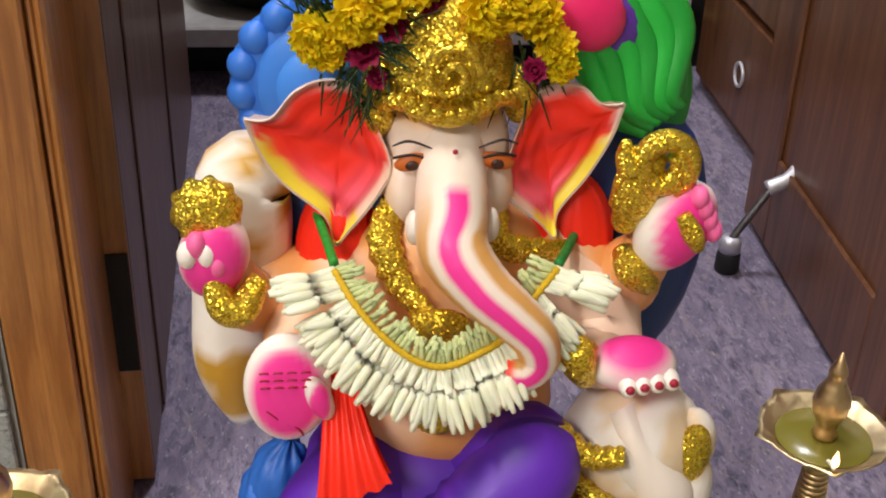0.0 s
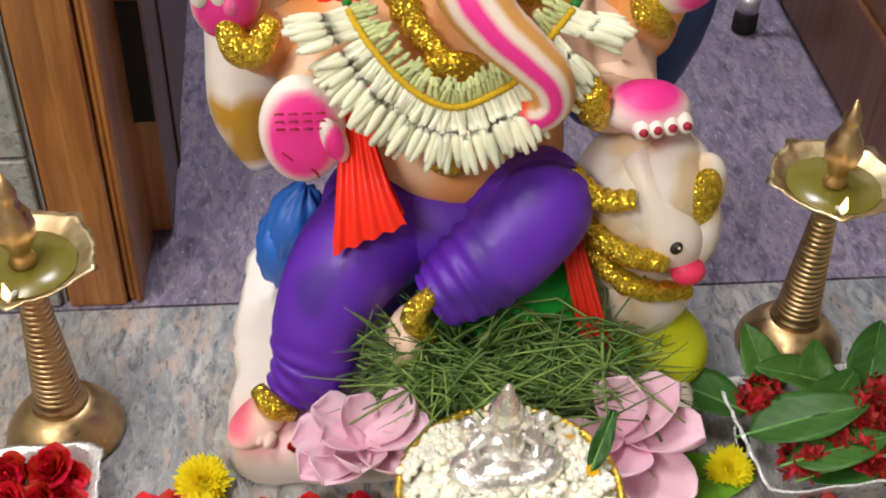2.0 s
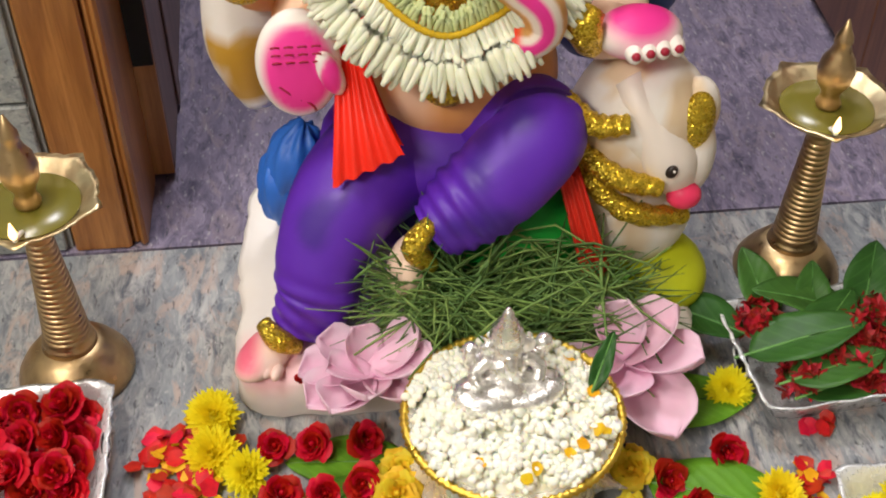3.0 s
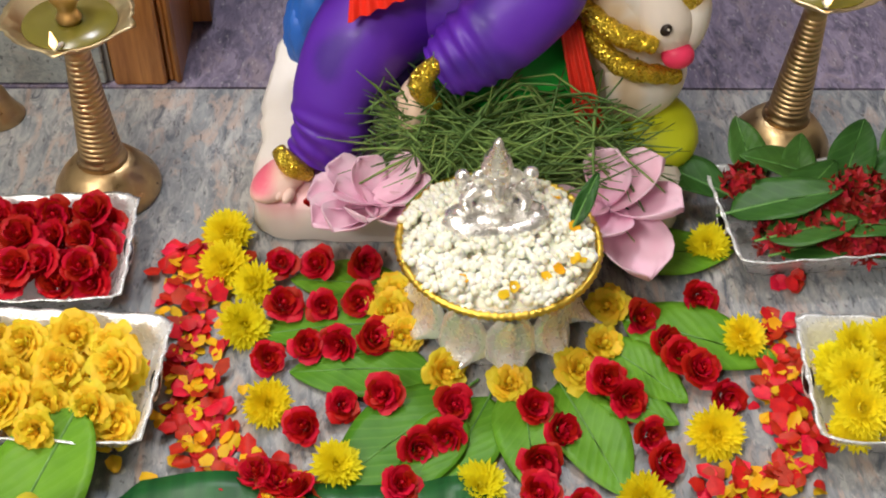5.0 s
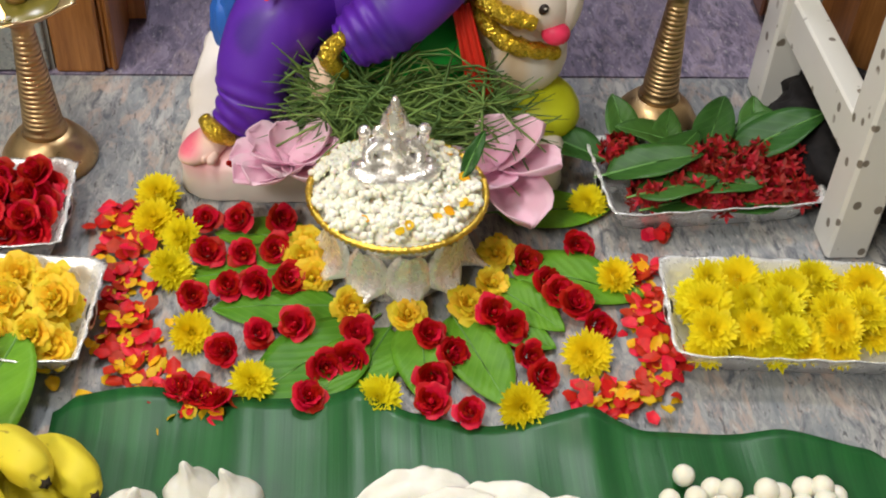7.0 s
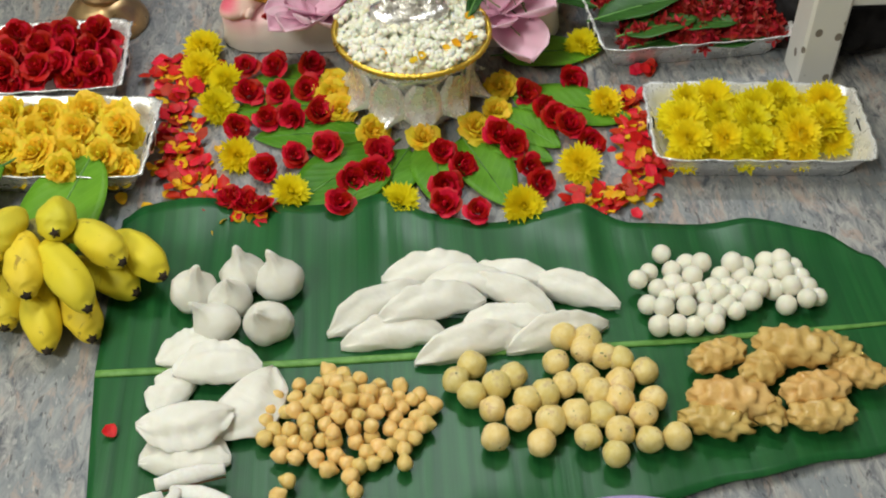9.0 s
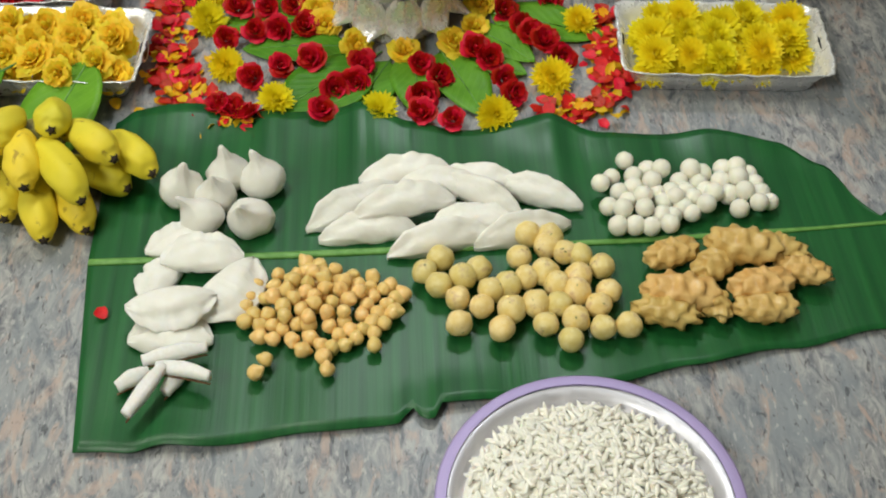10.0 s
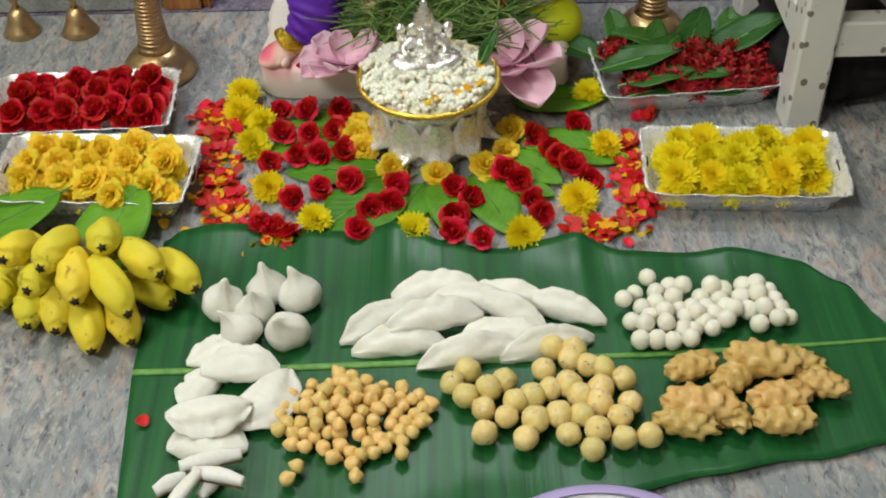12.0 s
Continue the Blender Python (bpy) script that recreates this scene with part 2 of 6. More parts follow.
_w = _n.add("ShaderNodeTexCoord").outputs["Object"]
_r = _n.add("ShaderNodeVectorMath", Vector=_w).inputs[1]
_n.put(_r, _n.add("ShaderNodeCombineXYZ", X=_n.add("ShaderNodeObjectInfo").outputs["Random"]).outputs[0])
_fl = _n.noise(1.8, 2, _r.node.outputs[0])
_n.colour(_n.vary(_n.mix(_n.ramp(_fl, (0.70, 0.0), (0.725, 0.9)), _y, (0.05, 0.10, 0.02)), 0.12, 0.01))
GOLI = _n.bump(_n.noise(7, 3), 0.4, 0.0015).mat
FRITTER = organic("fried gram fritter", (0.74, 0.53, 0.20), (0.58, 0.35, 0.10), 0.4, 75, 0.16, 0.012, bump=0.7, coat=0.25)
COCONUT = organic("fresh coconut flesh", (0.86, 0.85, 0.83), (0.80, 0.78, 0.74), 0.4, 300, 0.05, 0.0, sub=0.2)
RIND = organic("coconut rind", (0.22, 0.11, 0.05), (0.12, 0.06, 0.03), 0.7, 300)
GRAIN = organic("puffed rice grain", (0.95, 0.93, 0.86), (0.90, 0.86, 0.75), 0.55, 400, 0.07, 0.008, island=True, sub=0.1)
LILAC = Nodes("lilac plate rim", 0.5, 0.1).colour((0.42, 0.34, 0.62)).mat
_n = Nodes("speckled white terrazzo paint", 0.4)
_d = _n.ramp(_n.cells(62, _n.scaled(1, 1, 0.8)), (0.20, 1.0), (0.25, 0.0))
_k = _n.ramp(_n.noise(23, 1), (0.44, 0.0), (0.5, 1.0))
_p = _n.mix(_n.noise(12, 3), (0.70, 0.69, 0.66), (0.80, 0.79, 0.76))
_n.colour(_n.mix(_n.mix(1.0, _d, _k, "MULTIPLY"), _p, (0.20, 0.17, 0.14)))
SPECKLE = _n.bump(_n.noise(90, 2), 0.1, 0.001).mat
BLACK_CLOTH = organic("black cloth", (0.014, 0.012, 0.013), (0.006, 0.005, 0.006), 0.85, 90, 0.1)
DARK_RED = organic("dark red plastic", (0.16, 0.012, 0.014), (0.09, 0.006, 0.008), 0.4, 30, 0.1)
RUBBER = Nodes("black rubber", 0.7).colour((0.015, 0.014, 0.014)).mat
WHITE_JAR = organic("white enamel", (0.66, 0.66, 0.66), (0.58, 0.58, 0.58), 0.35, 20, 0.05)
YELLOW_POT = organic("dull yellow plastic", (0.42, 0.34, 0.08), (0.34, 0.26, 0.06), 0.5, 20, 0.1)
SHELF_PAINT = organic("scuffed grey white paint", (0.48, 0.46, 0.44), (0.34, 0.32, 0.30), 0.6, 18, 0.05)
# near black: holds the shade of the shelf's hollow in its colour
DARK_VOID = organic("near black brown", (0.020, 0.016, 0.015), (0.012, 0.010, 0.010), 0.7, 14, 0.05)



def thin(mat, share):
    """Lets part of the light pass through a petal or a leaf."""
    t = mat.node_tree
    b = t.nodes["Principled BSDF"]
    lit, mixer = t.nodes.new("ShaderNodeBsdfTranslucent"), t.nodes.new("ShaderNodeMixShader")
    t.links.new(b.inputs["Base Color"].links[0].from_socket, lit.inputs["Color"])
    mixer.inputs[0].default_value = share
    t.links.new(b.outputs[0], mixer.inputs[1])
    t.links.new(lit.outputs[0], mixer.inputs[2])
    t.links.new(mixer.outputs[0], t.nodes["Material Output"].inputs["Surface"])


for mat, share in ((CHRYS, 0.36), (YELLOW_ROSE, 0.32), (MARIGOLD, 0.35), (LOTUS, 0.22), (RED_ROSE, 0.22), (PETAL_YELLOW, 0.2), (LEAF, 0.2)):
    thin(mat, share)


# ---- mesh tools ----
V = Vector


def spline(pts, t):
    """A smooth run through the points; t from 0 to 1."""
    n = len(pts) - 1
    s = min(max(t, 0.0), 1.0) * n
    i = min(int(s), n - 1)
    f = s - i
    p = [np.array(pts[min(max(k, 0), n)], float) for k in (i - 1, i, i + 1, i + 2)]
    return 0.5 * (2 * p[1] + (p[2] - p[0]) * f + (2 * p[0] - 5 * p[1] + 4 * p[2] - p[3]) * f * f + (3 * p[1] - p[0] - 3 * p[2] + p[3]) * f ** 3)


def smooth(a, b, x):
    t = min(max((x - a) / (b - a), 0.0), 1.0)
    return t * t * (3 - 2 * t)


def blend(a, b, f):
    return tuple(x + (y - x) * f for x, y in zip(a, b))


class Shape:
    """Verts, faces, paint and material slots of one mesh in the making."""

    def __init__(self):
        self.v, self.f, self.c, self.m = [], [], [], []

    def loft(self, rings, col=(1, 1, 1), mi=0, caps=(True, True), closed=True):
        n, base = len(rings[0]), len(self.v)
        for k, ring in enumerate(rings):
            for j, p in enumerate(ring):
                self.v.append(tuple(p))
                self.c.append(col(k / max(1, len(rings) - 1), 2 * math.pi * j / n, p) if callable(col) else col)
        for k in range(len(rings) - 1):
            for j in range(n if closed else n - 1):
                a, b = base + k * n + j, base + k * n + (j + 1) % n
                self.f.append((a, b, b + n, a + n))
                self.m.append(mi)
        if closed:
            if caps[0]:
                self.f.append(tuple(base + j for j in reversed(range(n))))
                self.m.append(mi)
            if caps[1]:
                self.f.append(tuple(base + (len(rings) - 1) * n + j for j in range(n)))
                self.m.append(mi)
        return self

    def ball(self, c, r, rot=(0, 0, 0), col=(1, 1, 1), mi=0, seg=20, rows=12, warp=None):
        e = Euler([radians(a) for a in rot]).to_matrix()
        r = (r, r, r) if isinstance(r, (int, float)) else r
        rings = []
        for k in range(rows + 1):
            a = math.pi * (0.02 + 0.96 * k / rows)
            ring = []
            for j in range(seg):
                b = 2 * math.pi * j / seg
                d = V((math.sin(a) * math.cos(b), math.sin(a) * math.sin(b), -math.cos(a)))
                s = warp(d) if warp else 1.0
                ring.append(V(c) + e @ V((d.x * r[0] * s, d.y * r[1] * s, d.z * r[2] * s)))
            rings.append(ring)
        return self.loft(rings, col, mi)

    def tube(self, pts, rads, col=(1, 1, 1), mi=0, seg=14, steps=None, flat=1.0, front=(0, -1, 0), wave=None):
        steps = steps or 5 * (len(pts) - 1) + 1
        rads = [rads] * len(pts) if isinstance(rads, (int, float)) else rads
        rings = []
        for k in range(steps):
            u = k / (steps - 1)
            p, q, o = V(spline(pts, u)), V(spline(pts, min(1, u + 0.01))), V(spline(pts, max(0, u - 0.01)))
            t = (q - o).normalized()
            e1 = V(front) - t * V(front).dot(t)
            e1 = e1.normalized() if e1.length > 1e-4 else t.orthogonal().normalized()
            e2 = t.cross(e1)
            r = float(spline([(x,) for x in rads], u)[0])
            ring = []
            for j in range(seg):
                a = 2 * math.pi * j / seg
                s = r * (wave(u, a) if wave else 1.0)
                ring.append(p + e1 * math.cos(a) * s * flat + e2 * math.sin(a) * s)
            rings.append(ring)
        return self.loft(rings, col, mi)

    def lathe(self, prof, seg=28, c=(0, 0, 0), col=(1, 1, 1), mi=0, lobe=None, caps=(True, True)):
        rings = []
        for k, (r, z) in enumerate(prof):
            ring = []
            for j in range(seg):
                a = 2 * math.pi * j / seg
                s = lobe(k / (len(prof) - 1), a) if lobe else 1.0
                ring.append(V((c[0] + r * s * math.cos(a), c[1] + r * s * math.sin(a), c[2] + z)))
            rings.append(ring)
        return self.loft(rings, col, mi, caps)

    def box(self, x0, x1, y0, y1, z0, z1, mi=0, col=(1, 1, 1), bev=0.0):
        b = min(bev, (x1 - x0) / 2.1, (y1 - y0) / 2.1, (z1 - z0) / 2.1)
        rings = []
        for inset, z in ((b, z0), (0, z0 + b), (0, z1 - b), (b, z1)) if b > 0 else ((0, z0), (0, z1)):
            q = b if inset == 0 else b * 0.3
            xs, ys = (x0 + inset, x1 - inset), (y0 + inset, y1 - inset)
            if b > 0:
                rings.append([V(p + (z,)) for p in ((xs[0] + q, ys[0]), (xs[1] - q, ys[0]), (xs[1], ys[0] + q), (xs[1], ys[1] - q), (xs[1] - q, ys[1]), (xs[0] + q, ys[1]), (xs[0], ys[1] - q), (xs[0], ys[0] + q))])
            else:
                rings.append([V(p + (z,)) for p in ((xs[0], ys[0]), (xs[1], ys[0]), (xs[1], ys[1]), (xs[0], ys[1]))])
        return self.loft(rings, col, mi)

    def petal(self, m, length, width, cup=0.3, curl=0.0, nu=4, nv=4, tip=2.0, waist=0.25, mi=0, ruffle=0.0):
        """A petal from the origin along +y of m, cupped and curled upwards (+z)."""
        rows = []
        for k in range(nv + 1):
            v = k / nv
            w = width * 0.5 * (waist + (1 - waist) * math.sin(math.pi * min(1.0, v ** 0.8 * 0.62))) * (1 - v ** (tip * 3)) ** 0.5 + width * 0.03
            a = curl * v
            y = length * (math.sin(a) / curl if abs(curl) > 1e-3 else v)
            z = length * ((1 - math.cos(a)) / curl if abs(curl) > 1e-3 else 0)
            row = []
            for j in range(nu + 1):
                s = 2 * j / nu - 1
                h = cup * w * s * s + ruffle * width * v * math.sin(5 * s + 3 * v)
                row.append(m @ V((w * s, y - h * math.sin(a) * 0.6, z + h)))
            rows.append(row)
        return self.loft(rows, mi=mi, closed=False)

    def mesh(self, name, mats, flat=False):
        me = bpy.data.meshes.new(name)
        me.from_pydata(self.v, [], self.f)
        me.polygons.foreach_set("material_index", self.m)
        me.polygons.foreach_set("use_smooth", [not flat] * len(self.f))
        for m in mats if isinstance(mats, (list, tuple)) else (mats,):
            me.materials.append(m)
        at = me.attributes.new("paint", "FLOAT_COLOR", "POINT")
        at.data.foreach_set("color", [x for c in self.c for x in (*c[:3], 1.0)])
        me.update()
        return me


def solid(ob, thick, bevel=0.0):
    m = ob.modifiers.new("thickness", "SOLIDIFY")
    m.thickness, m.offset = thick, 0.0
    return ob


def thing(name, at=(0, 0, 0), label="", category="", group="", kind="", rz=0.0):
    """An empty at the base of a thing that holds its parts."""
    ob = new(name)
    ob.empty_display_size = 0.01
    ob.matrix_basis = pose(*at, 0, 0, rz)
    return tagged(ob, label, category, group, kind)


def part(name, shape, mats, parent=None, label="", at=None, flat=False):
    """One mesh object, under a thing or a part."""
    ob = new(name, shape if isinstance(shape, bpy.types.Mesh) else shape.mesh(name, mats, flat))
    ob.parent = parent
    if at is not None:
        ob.matrix_basis = at
    if label:
        ob["label"] = label
    return ob


rnd = random.Random(7)


# ---- the place: hall, doorway, inner room ----
def slab(name, x0, x1, y0, y1, z0, z1, mat, label="", bev=0.0, parent=None, kind="structure"):
    ob = part(name, Shape().box(x0, x1, y0, y1, z0, z1, bev=bev), mat, parent, flat=True)
    return tagged(ob, label, "", "", kind) if parent is None else ob


floor = thing("floor", kind="structure", label="polished granite floor slabs with thin cement joints", category="floor")
slab("floor_bed", -2.4, 2.4, -2.8, 2.6, -0.06, -0.004, GROUT, parent=floor)
for x0, x1, y0, y1 in ((-2.4, -0.62, -0.72, 0.1955), (-0.617, 1.2, -0.72, 0.1955), (1.203, 2.4, -0.72, 0.1955), (-2.4, 0.2, -2.8, -0.723), (0.203, 2.4, -2.8, -0.723)):
    slab("floor_slab", x0, x1, y0, y1, -0.03, 0.0, GRANITE, parent=floor)
for x0, x1, y0, y1 in ((-1.5, 1.6, 0.1985, 1.4), (-1.5, 1.6, 1.403, 2.6)):
    slab("floor_slab", x0, x1, y0, y1, -0.03, 0.0, GRANITE_IN, parent=floor)

for name, x0, x1, y0, y1, z0, z1, mat in (
        ("wall_west", -2.5, -2.4, -2.8, 0.2, 0, 2.7, CREAM), ("wall_east", 2.4, 2.5, -2.8, 0.2, 0, 2.7, CREAM), ("wall_south", -2.5, 2.5, -2.9, -2.8, 0, 2.7, CREAM),
        ("wall_north_left", -2.5, -0.296, 0.212, 0.33, 0, 2.7, CREAM), ("wall_north_right", 0.56, 2.5, 0.212, 0.33, 0, 2.7, CREAM), ("wall_over_door", -0.296, 0.56, 0.212, 0.33, 2.12, 2.7, CREAM),
        ("inner_wall_back", -1.5, 1.6, 1.75, 1.85, 0, 2.7, DIMMED_WALL), ("inner_wall_west", -1.6, -1.5, 0.33, 1.85, 0, 2.7, DIMMED_WALL), ("inner_wall_east", 1.6, 1.7, 0.33, 1.85, 0, 2.7, DIMMED_WALL)):
    slab(name, x0, x1, y0, y1, z0, z1, mat)
slab("ceiling", -2.5, 2.5, -2.9, 1.85, 2.7, 2.8, CREAM)

# stone cladding of the hall wall beside the door
cladding = thing("wall_cladding", kind="structure", label="pale grey stone tiles on the wall beside the door", category="wall tiles")
part("cladding_bed", Shape().box(-2.4, -0.296, 0.2065, 0.2115, 0, 1.2), GROUT, cladding, flat=True)
tile_mesh = Shape().box(-0.0985, 0.0985, -0.006, 0, 0.0015, 0.1485, bev=0.0015).mesh("tile", WALL_TILE, True)
for row in range(8):
    for col in range(10):
        part("tile", tile_mesh, WALL_TILE, cladding, at=pose(-0.3985 - 0.2 * col, 0.2065, 0.15 * row))

# door frame
jamb = thing("door_frame_left", (-0.293, 0.2, 0), kind="structure", label="polished teak door frame with a moulded edge", category="door frame")
part("post", Shape().box(0.0, 0.046, 0.0, 0.09, 0, 2.1, bev=0.002), TEAK, jamb, flat=True)
part("bead", Shape().box(0.0465, 0.0525, 0.006, 0.09, 0, 2.1, bev=0.002), TEAK, jamb, flat=True)
part("moulding", Shape().box(0.053, 0.059, 0.002, 0.09, 0, 2.1, bev=0.0025), TEAK, jamb, flat=True)
jamb2 = thing("door_frame_right", (0.487, 0.2, 0), kind="structure", label="polished teak door frame with a moulded edge", category="door frame")
part("post", Shape().box(0.008, 0.07, 0.0, 0.09, 0, 2.1, bev=0.002), TEAK, jamb2, flat=True)
head = thing("door_head", (-0.293, 0.2, 2.1), kind="structure", label="polished teak head of the door frame", category="door frame")
part("beam", Shape().box(0.0, 0.85, 0.0, 0.09, 0, 0.06, bev=0.002), TEAK, head, flat=True)

# the two open leaves of the door
left_leaf = thing("door_1", (-0.252, 0.292, 0.006), kind="structure", label="open brown wooden door leaf with a black lock plate", category="door", rz=2.4)
part("panel", Shape().box(0.0, 0.036, 0.0, 0.80, 0, 2.05, bev=0.002), INNER_WOOD, left_leaf, flat=True)
part("edge_strip", Shape().box(0.0005, 0.0355, -0.003, -0.0003, 0, 2.05), TEAK, left_leaf, flat=True)
part("lock_plate", Shape().box(0.001, 0.035, -0.0055, -0.0033, 0.115, 0.225, bev=0.001), BLACK_PLATE, left_leaf, "black metal lock plate", flat=True)
for y0, y1 in ((0.10, 0.13), (0.42, 0.45)):
    part("groove_strip", Shape().box(0.0363, 0.0385, y0, y1, 0, 2.05, bev=0.001), INNER_WOOD, left_leaf, flat=True)
right_leaf = thing("door_2", (0.442, 0.3, 0.008), kind="structure", label="open dark brown wooden door leaf with inset panels", category="door", rz=-1.6)
part("panel", Shape().box(0.0, 0.034, 0.0, 0.44, 0, 2.05, bev=0.002), DOOR_WOOD, right_leaf, flat=True)
part("stile", Shape().box(-0.006, -0.0003, 0.36, 0.44, 0, 2.05, bev=0.002), DOOR_WOOD, right_leaf, flat=True)
part("stile", Shape().box(-0.006, -0.0003, 0.0, 0.07, 0, 2.05, bev=0.002), DOOR_WOOD, right_leaf, flat=True)
part("bottom_rail", Shape().box(-0.006, -0.0003, 0.0705, 0.3595, 0, 0.11, bev=0.002), DOOR_WOOD, right_leaf, flat=True)

stopper = thing("door_stopper", (0.39, 0.617, 0), label="steel door stopper arm with a black rubber foot", category="door stopper")
tip = V((0.433, 0.625, 0.106)) - V((0.39, 0.617, 0))
part("rubber_foot", Shape().lathe([(0.012, 0.0), (0.014, 0.003), (0.0135, 0.022), (0.012, 0.026)], 20), RUBBER, stopper, "black rubber foot")
part("ferrule", Shape().lathe([(0.0125, 0.0262), (0.0125, 0.040), (0.009, 0.044)], 20), STEEL, stopper)
part("rod", Shape().tube([(0, 0, 0.04), tuple(V((0, 0, 0.04)).lerp(tip, 0.5)), tuple(tip)], 0.0045, seg=10), DULL_STEEL, stopper)
part("bracket", Shape().tube([tuple(tip + V((-0.008, 0, -0.006))), tuple(tip + V((0.012, 0, 0.004))), tuple(tip + V((0.024, 0.004, 0.016)))], [0.009, 0.008, 0.007], seg=10), STEEL, stopper)

# inner room: drawers, shelf and what stands on it
chest = thing("drawer_cabinet", (0.505, 0.76, 0), label="brown wooden drawer cabinet with ring pulls", category="cabinet")
part("body", Shape().box(0.012, 0.40, 0.0, 0.42, 0.0, 0.75, bev=0.003), DOOR_WOOD, chest, flat=True)
for k in range(4):
    d = part("drawer", Shape().box(0.0, 0.0115, 0.012, 0.408, 0.02 + 0.165 * k, 0.175 + 0.165 * k, bev=0.003), DOOR_WOOD, chest, flat=True)
    part("ring_pull", Shape().tube([(-0.004 + 0.0 * a, 0.21 + 0.016 * math.cos(a), 0.095 + 0.165 * k + 0.016 * math.sin(a)) for a in np.linspace(0, 2 * math.pi, 13)], 0.0025, seg=8), STEEL, d, "steel ring pull")
shelf = thing("low_shelf", (0.0, 1.14, 0), label="low shelf with a scuffed pale top and dark inside", category="shelf")
part("top", Shape().box(-0.6, 0.30, 0.0, 0.55, 0.075, 0.105, bev=0.003), SHELF_PAINT, shelf, flat=True)
# added dark panel that stands for the shade beneath the shelf top
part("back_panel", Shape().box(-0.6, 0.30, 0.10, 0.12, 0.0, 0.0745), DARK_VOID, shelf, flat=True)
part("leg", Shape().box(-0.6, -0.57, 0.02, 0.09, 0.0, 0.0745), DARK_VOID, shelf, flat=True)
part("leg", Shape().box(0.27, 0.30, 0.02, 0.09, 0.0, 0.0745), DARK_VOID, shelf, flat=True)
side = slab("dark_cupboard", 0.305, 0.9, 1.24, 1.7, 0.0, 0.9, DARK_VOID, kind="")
tagged(side, "near-black cupboard in the inner room", "cupboard")
pan = thing("wide_pan", (-0.13, 1.30, 0.105), label="dark wide metal pan standing on the shelf", category="pan")
part("bowl", Shape().lathe([(0.07, 0.0), (0.11, 0.012), (0.135, 0.035), (0.14, 0.037), (0.13, 0.033), (0.10, 0.014), (0.0, 0.008)], 32), BLACK_PLATE, pan)
jar = thing("enamel_jar", (0.45, 1.143, 0), label="white enamel jar on three small feet", category="jar")
part("body", Shape().lathe([(0.022, 0.02), (0.024, 0.024), (0.024, 0.075), (0.018, 0.085), (0.026, 0.09), (0.026, 0.15), (0.02, 0.158)], 24), WHITE_JAR, jar)
for a in (0.5, 2.6, 4.7):
    part("foot", Shape().lathe([(0.005, 0.0), (0.006, 0.003), (0.006, 0.0198)], 10, (0.014 * math.cos(a), 0.014 * math.sin(a), 0)), WHITE_JAR, jar)
pot = thing("yellow_basin", (0.42, 1.205, 0.0), label="dull yellow plastic basin on the inner floor", category="basin")
part("basin", Shape().lathe([(0.03, 0.06), (0.045, 0.064), (0.07, 0.095), (0.072, 0.1), (0.068, 0.098), (0.04, 0.07), (0.0, 0.066)], 28), YELLOW_POT, pot)
part("stand", Shape().lathe([(0.04, 0.0), (0.04, 0.004), (0.025, 0.01), (0.025, 0.0598)], 20), DARK_VOID, pot)

# ---- the statue: one painted plaster mesh ----
SKIN, WARM, WHITE = lin("f3d3bd"), lin("e8a15e"), lin("f1e9e2")
OCHRE, YEL, RED, PINK = lin("c98a1e"), lin("f4dc3e"), lin("f92a12"), lin("f2349a")
PURP, PURP_D, BLUE, NAVY, GREEN, LIME = lin("5e24b2"), lin("451c92"), lin("2f6fd0"), lin("123a7c"), lin("1fae3c"), lin("cfd820")
BLACK, DKRED = lin("221510"), lin("a01030")
S = Shape()


def soft(p, scale=38.0, seed=0.0):
    return noise.noise(V(p) * scale + V((seed, seed * 2, seed * 3)))


def rough_base(u, th, p):
    f = smooth(0.045, 0.012, (V(p) - V((-0.13, 0.02, 0.05))).length)
    return blend(WHITE, lin("f06a92"), 0.6 * f)


# plinth with a worn, uneven surface
rings = []
for zz, inset in ((0.0, 0.004), (0.004, 0.0), (0.02, 0.0015), (0.035, 0.0), (0.041, 0.005), (0.042, 0.02), (0.043, 0.06)):
    ring = []
    for j in range(96):
        a = 2 * math.pi * (j + 0.5) / 96
        c, s = math.cos(a), math.sin(a)
        k = (abs(c) ** 9 + abs(s) ** 9) ** (-1 / 9)
        x = 0.016 + c * k * (0.171 - inset) * (1 - 0.02 * (1 + s))
        y = 0.118 + s * k * (0.118 - inset)
        n = soft((x, y, zz), 70) * 0.0034 + soft((x, y, zz), 22, 4) * 0.004 + soft((x, y, zz), 160, 6) * 0.0012
        ring.append(V((x + c * n, y + s * n, zz + (soft((x, y, zz), 30, 2) * 0.002 if zz > 0.01 else 0))))
    rings.append(ring)
S.loft(rings, rough_base)

# seat, cushion and peacock behind
S.ball((0.02, 0.155, 0.10), (0.105, 0.07, 0.075), col=PURP_D)
S.ball((0.055, 0.092, 0.09), (0.072, 0.042, 0.05), col=GREEN)
S.ball((0.168, 0.085, 0.043), (0.036, 0.04, 0.03), col=LIME)
S.ball((0.10, 0.15, 0.08), (0.07, 0.06, 0.06), col=lin("a83018"))


def cushion(u, th, p):
    return blend(WHITE, lin("c9982e"), smooth(-0.02, 0.16, soft(p, 30, 3)))


